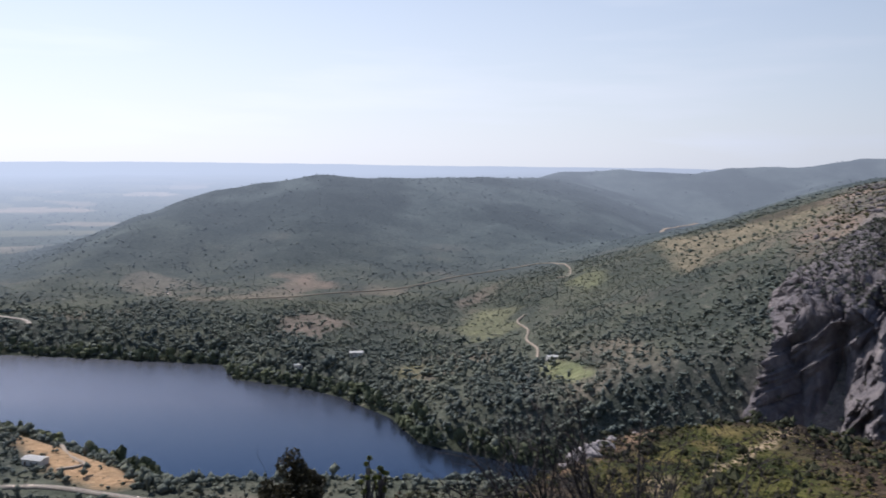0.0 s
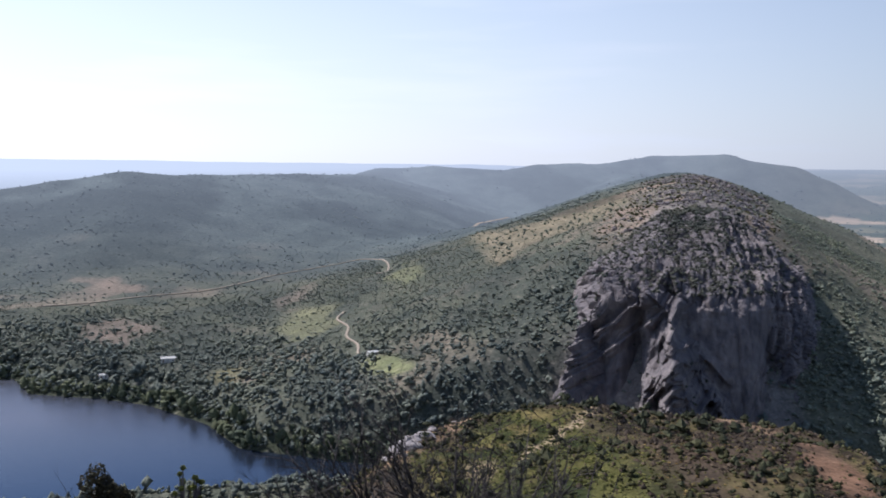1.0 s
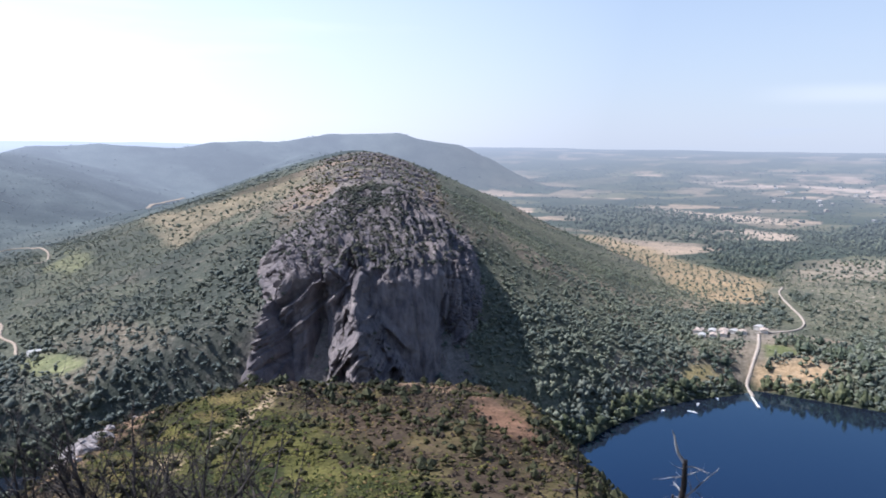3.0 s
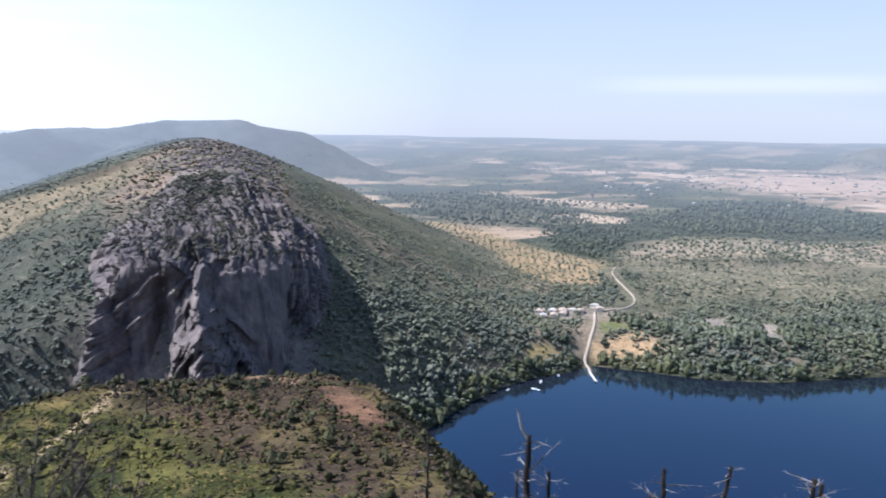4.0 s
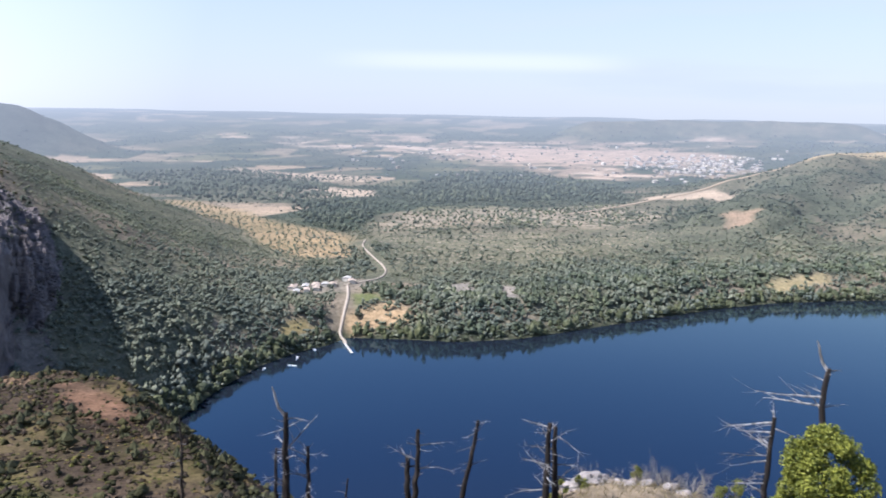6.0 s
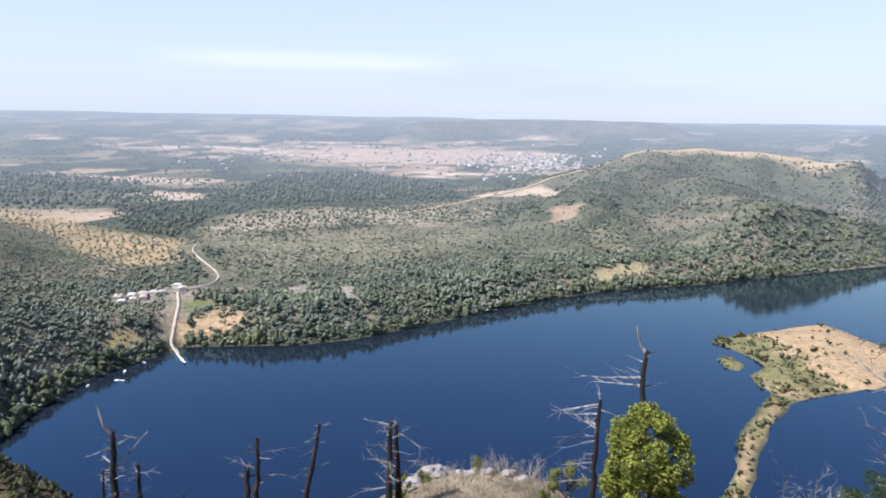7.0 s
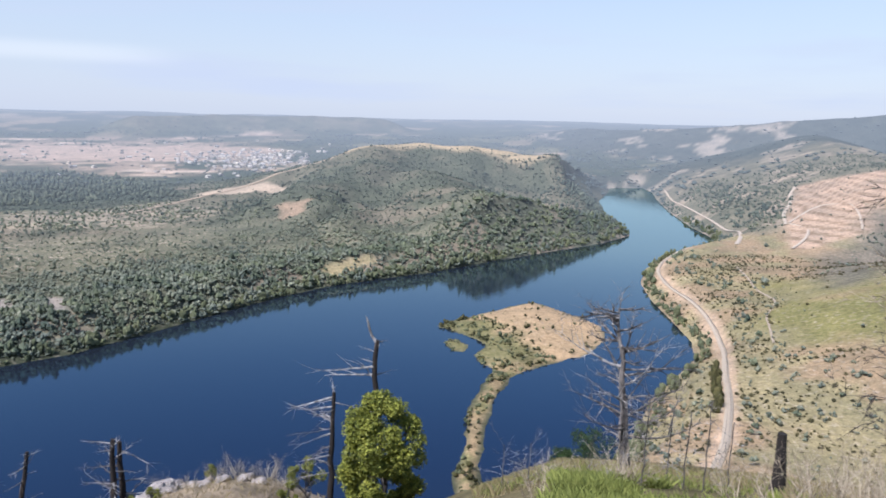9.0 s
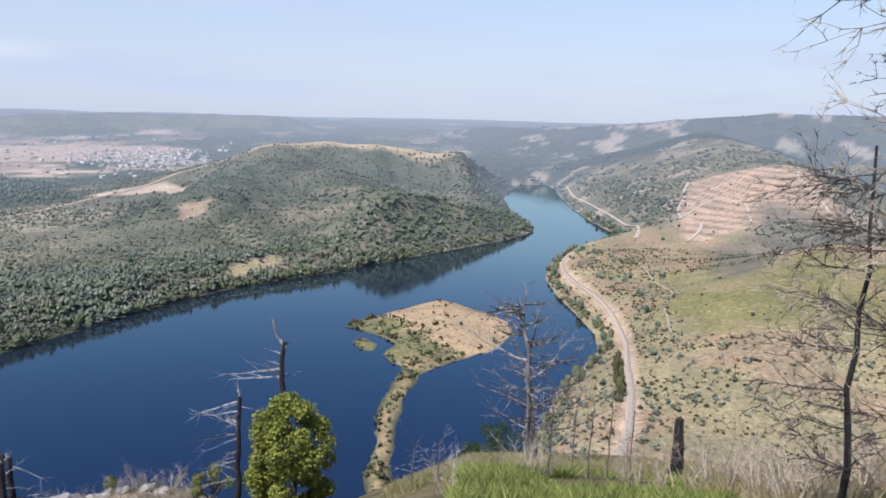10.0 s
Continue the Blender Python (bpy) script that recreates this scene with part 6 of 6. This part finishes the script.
def leafy_tree(name, az, r, top_el, wide, crown, seed, mat, label, cat, clusters, count, size, base=None):
    rnd = random.Random(seed)
    x, y = polar(az, r)
    z0 = ground_z(x, y) - 0.2
    h = EYE - r * math.tan(math.radians(-top_el)) - z0
    t = thing(name, x, y, z0, label, cat)
    bm = bmesh.new()
    pts = [Vector((rnd.gauss(0, 0.04), rnd.gauss(0, 0.04), h * 0.8 * i / 6)) for i in range(7)]
    tube(bm, pts, [0.035 * h * (1 - 0.13 * i) for i in range(7)], 8)
    part("trunk", bm, SCORCHED, t)
    cs = []
    for k in range(clusters):
        f = (k + 0.5) / clusters
        zz = h - crown + crown * f * 0.95
        prof = math.sin(math.pi * min(1, 0.16 + 0.84 * f)) ** 0.65
        a = rnd.uniform(0, 6.28)
        rr = wide * prof * math.sqrt(rnd.uniform(0.1, 1.0))
        cs.append((math.cos(a) * rr, math.sin(a) * rr, zz + rnd.gauss(0, 0.05 * h), rnd.uniform(0.55, 1.0)))
    cs = np.array(cs)
    for k in range(0, clusters, max(1, clusters // 9)):
        bm = bmesh.new()
        i = min(5, max(1, int(cs[k][2] / h * 6) - 1))
        tip = Vector(cs[k][:3])
        tube(bm, [pts[i], pts[i].lerp(tip, 0.5) + Vector((0, 0, 0.05)), tip], [0.016 * h, 0.01 * h, 0.004 * h], 5)
        part("limb", bm, SCORCHED, t)
    leaves("crown", cs, wide * 0.32, count, size, mat, t, seed)
    return t


leafy_tree("oak_tree", -90.9, 27, -19.3, 1.55, 3.9, 71, OAK_LEAF, "young oak with a dense bright green crown", "tree", 66, 22000, 0.07)
leafy_tree("evergreen_bush", 10.2, 20, -20.2, 1.0, 1.9, 72, BROWN_LEAF, "dark scorched evergreen bush", "bush", 34, 5500, 0.06)
leafy_tree("evergreen_bush", 5.3, 21, -20.6, 0.22, 1.2, 73, OLIVE_LEAF, "slender olive-green sapling with sparse leaves", "bush", 12, 900, 0.05)
leafy_tree("evergreen_bush", 4.4, 21.5, -20.5, 0.2, 1.2, 74, OLIVE_LEAF, "slender olive-green sapling with sparse leaves", "bush", 12, 900, 0.05)
leafy_tree("evergreen_bush", -106.0, 46, -21.2, 2.1, 2.9, 75, DARK_LEAF, "rounded dark green evergreen bush", "bush", 26, 4500, 0.07)
leafy_tree("evergreen_bush", -104.5, 46, -22.5, 1.1, 1.8, 76, DARK_LEAF, "rounded dark green evergreen bush", "bush", 20, 3000, 0.07)
for k, (az, r, el, w) in enumerate([(-85.4, 29, -23.7, 0.8), (-78.6, 31.5, -23.6, 0.4), (-74.6, 30, -24.4, 0.45), (-73.4, 29, -25.0, 0.5), (-84.0, 28, -25.0, 0.45)]):
    leafy_tree("olive_bush", az, r, el, w, 1.0, 80 + k, OLIVE_LEAF, "low olive-green bush beside the outcrop", "bush", 12, 1500, 0.05)


# ---- rocks ----
def boulder(x, y, z, size, seed, label, group, mat):
    rnd = random.Random(seed)
    bm = bmesh.new()
    bmesh.ops.create_icosphere(bm, subdivisions=3, radius=1.0)
    sx, sy, sz = size * rnd.uniform(0.8, 1.3), size * rnd.uniform(0.6, 1.0), size * rnd.uniform(0.5, 0.8)
    off = Vector((seed * 3.1, seed * 1.7, 0))
    for v in bm.verts:
        n = noise.noise(v.co * 1.1 + off) * 0.45 + noise.cell(v.co * 1.6 + off) * 0.16
        v.co = Vector((v.co.x * sx, v.co.y * sy, v.co.z * sz)) * (1 + n)
    me = bpy.data.meshes.new("boulder")
    bm.to_mesh(me)
    bm.free()
    me.materials.append(mat)
    ob = new("boulder", me)
    ob.matrix_basis = pose(x, y, z, rnd.uniform(-15, 15), rnd.uniform(-15, 15), rnd.uniform(0, 360))
    return tagged(ob, label, "rock", group)


for k, (az, r, s) in enumerate([(-76.1, 31.8, 0.40), (-75.0, 30.9, 0.50), (-75.5, 30.7, 0.36), (-74.0, 29.8, 0.38), (-76.7, 31.2, 0.2), (-74.5, 30.2, 0.24),
                                (-80.8, 30.2, 0.20), (-82.0, 30.0, 0.22), (-78.4, 31.4, 0.2), (-79.4, 30.6, 0.26), (-77.4, 30.6, 0.22), (-81.2, 31.0, 0.24),
                                (-76.0, 30.0, 0.25), (-78.0, 29.8, 0.18)]):
    x, y = polar(az, r)
    boulder(x, y, ground_z(x, y) + 0.16 * s, s * 1.1, 400 + k, "pale weathered quartzite boulder on the outcrop", "outcrop boulders", WHITE_ROCK)
g = random.Random(9)
RIM = along([(34, 199), (41, 214), (57, 240), (68, 252), (94, 262)], 1.0)
for k in range(30):
    p = RIM[g.randrange(len(RIM))] if k > 14 else RIM[g.randrange(len(RIM) // 4)]
    x, y, s = p[0] + g.gauss(0, 2.2), p[1] + g.gauss(0, 2.2), 0.7 + 1.9 * g.random() ** 2
    boulder(x, y, ground_z(x, y) + 0.1 * s, s, 430 + k, "pale quartzite block on the rim of the shelf", "rim boulders", RIM_ROCK)


# ---- grass round the lookout ----
def grass(name, n, a0, a1, r0, r1, tall, mat, label, seed, lean=0.35):
    g = np.random.default_rng(seed)
    r = np.sqrt(g.uniform(r0 * r0, r1 * r1, n))
    a = np.radians(g.uniform(a0, a1, n))
    x, y = -np.sin(a) * r, np.cos(a) * r
    keep = fbm(x, y, 2.6, 2, seed) > 0.42
    x, y, r = x[keep], y[keep], r[keep]
    n = len(x)
    z = height(x, y) - 0.02
    h = tall * g.uniform(0.5, 1.2, n)
    w = 0.006 + 0.004 * g.uniform(0, 1, n)
    t = g.uniform(0, 6.28, n)
    bx, by = np.cos(t) * w, np.sin(t) * w
    lx, ly = g.normal(0, lean, n) * h, g.normal(0, lean, n) * h
    v = np.stack([np.stack([x - bx, y - by, z], 1), np.stack([x + bx, y + by, z], 1),
                  np.stack([x + bx * 0.6 + lx * 0.4, y + by * 0.6 + ly * 0.4, z + h * 0.6], 1), np.stack([x + lx, y + ly, z + h], 1)], 1)
    f = (np.arange(n) * 4)[:, None] + np.array([0, 1, 2, 3])[None]
    return tagged(new(name, mesh_from(name, v.reshape(-1, 3), f, mat)), label, "grass", kind="stuff")


GRASS = leafy_material("fresh_grass", (0.13, 0.155, 0.04), (0.31, 0.34, 0.10))
HAY = leafy_material("dry_grass", (0.19, 0.15, 0.08), (0.36, 0.30, 0.17))
grass("green_grass", 42000, -123, -104, 8.0, 16, 0.26, GRASS, "fresh green grass on the slope", 501)
grass("green_grass", 14000, -125, -98, 16, 36, 0.22, GRASS, "thin green grass lower on the slope", 505)
grass("dry_grass", 20000, -136, -120, 8.0, 28, 0.34, HAY, "dry straw-coloured grass on the slope", 502)
grass("dry_grass", 16000, -122, -98, 15, 40, 0.25, HAY, "dry straw-coloured grass on the slope", 503)
grass("dry_grass", 3500, -87, -73, 27, 36, 0.22, HAY, "dry straw-coloured grass round the outcrop", 504)
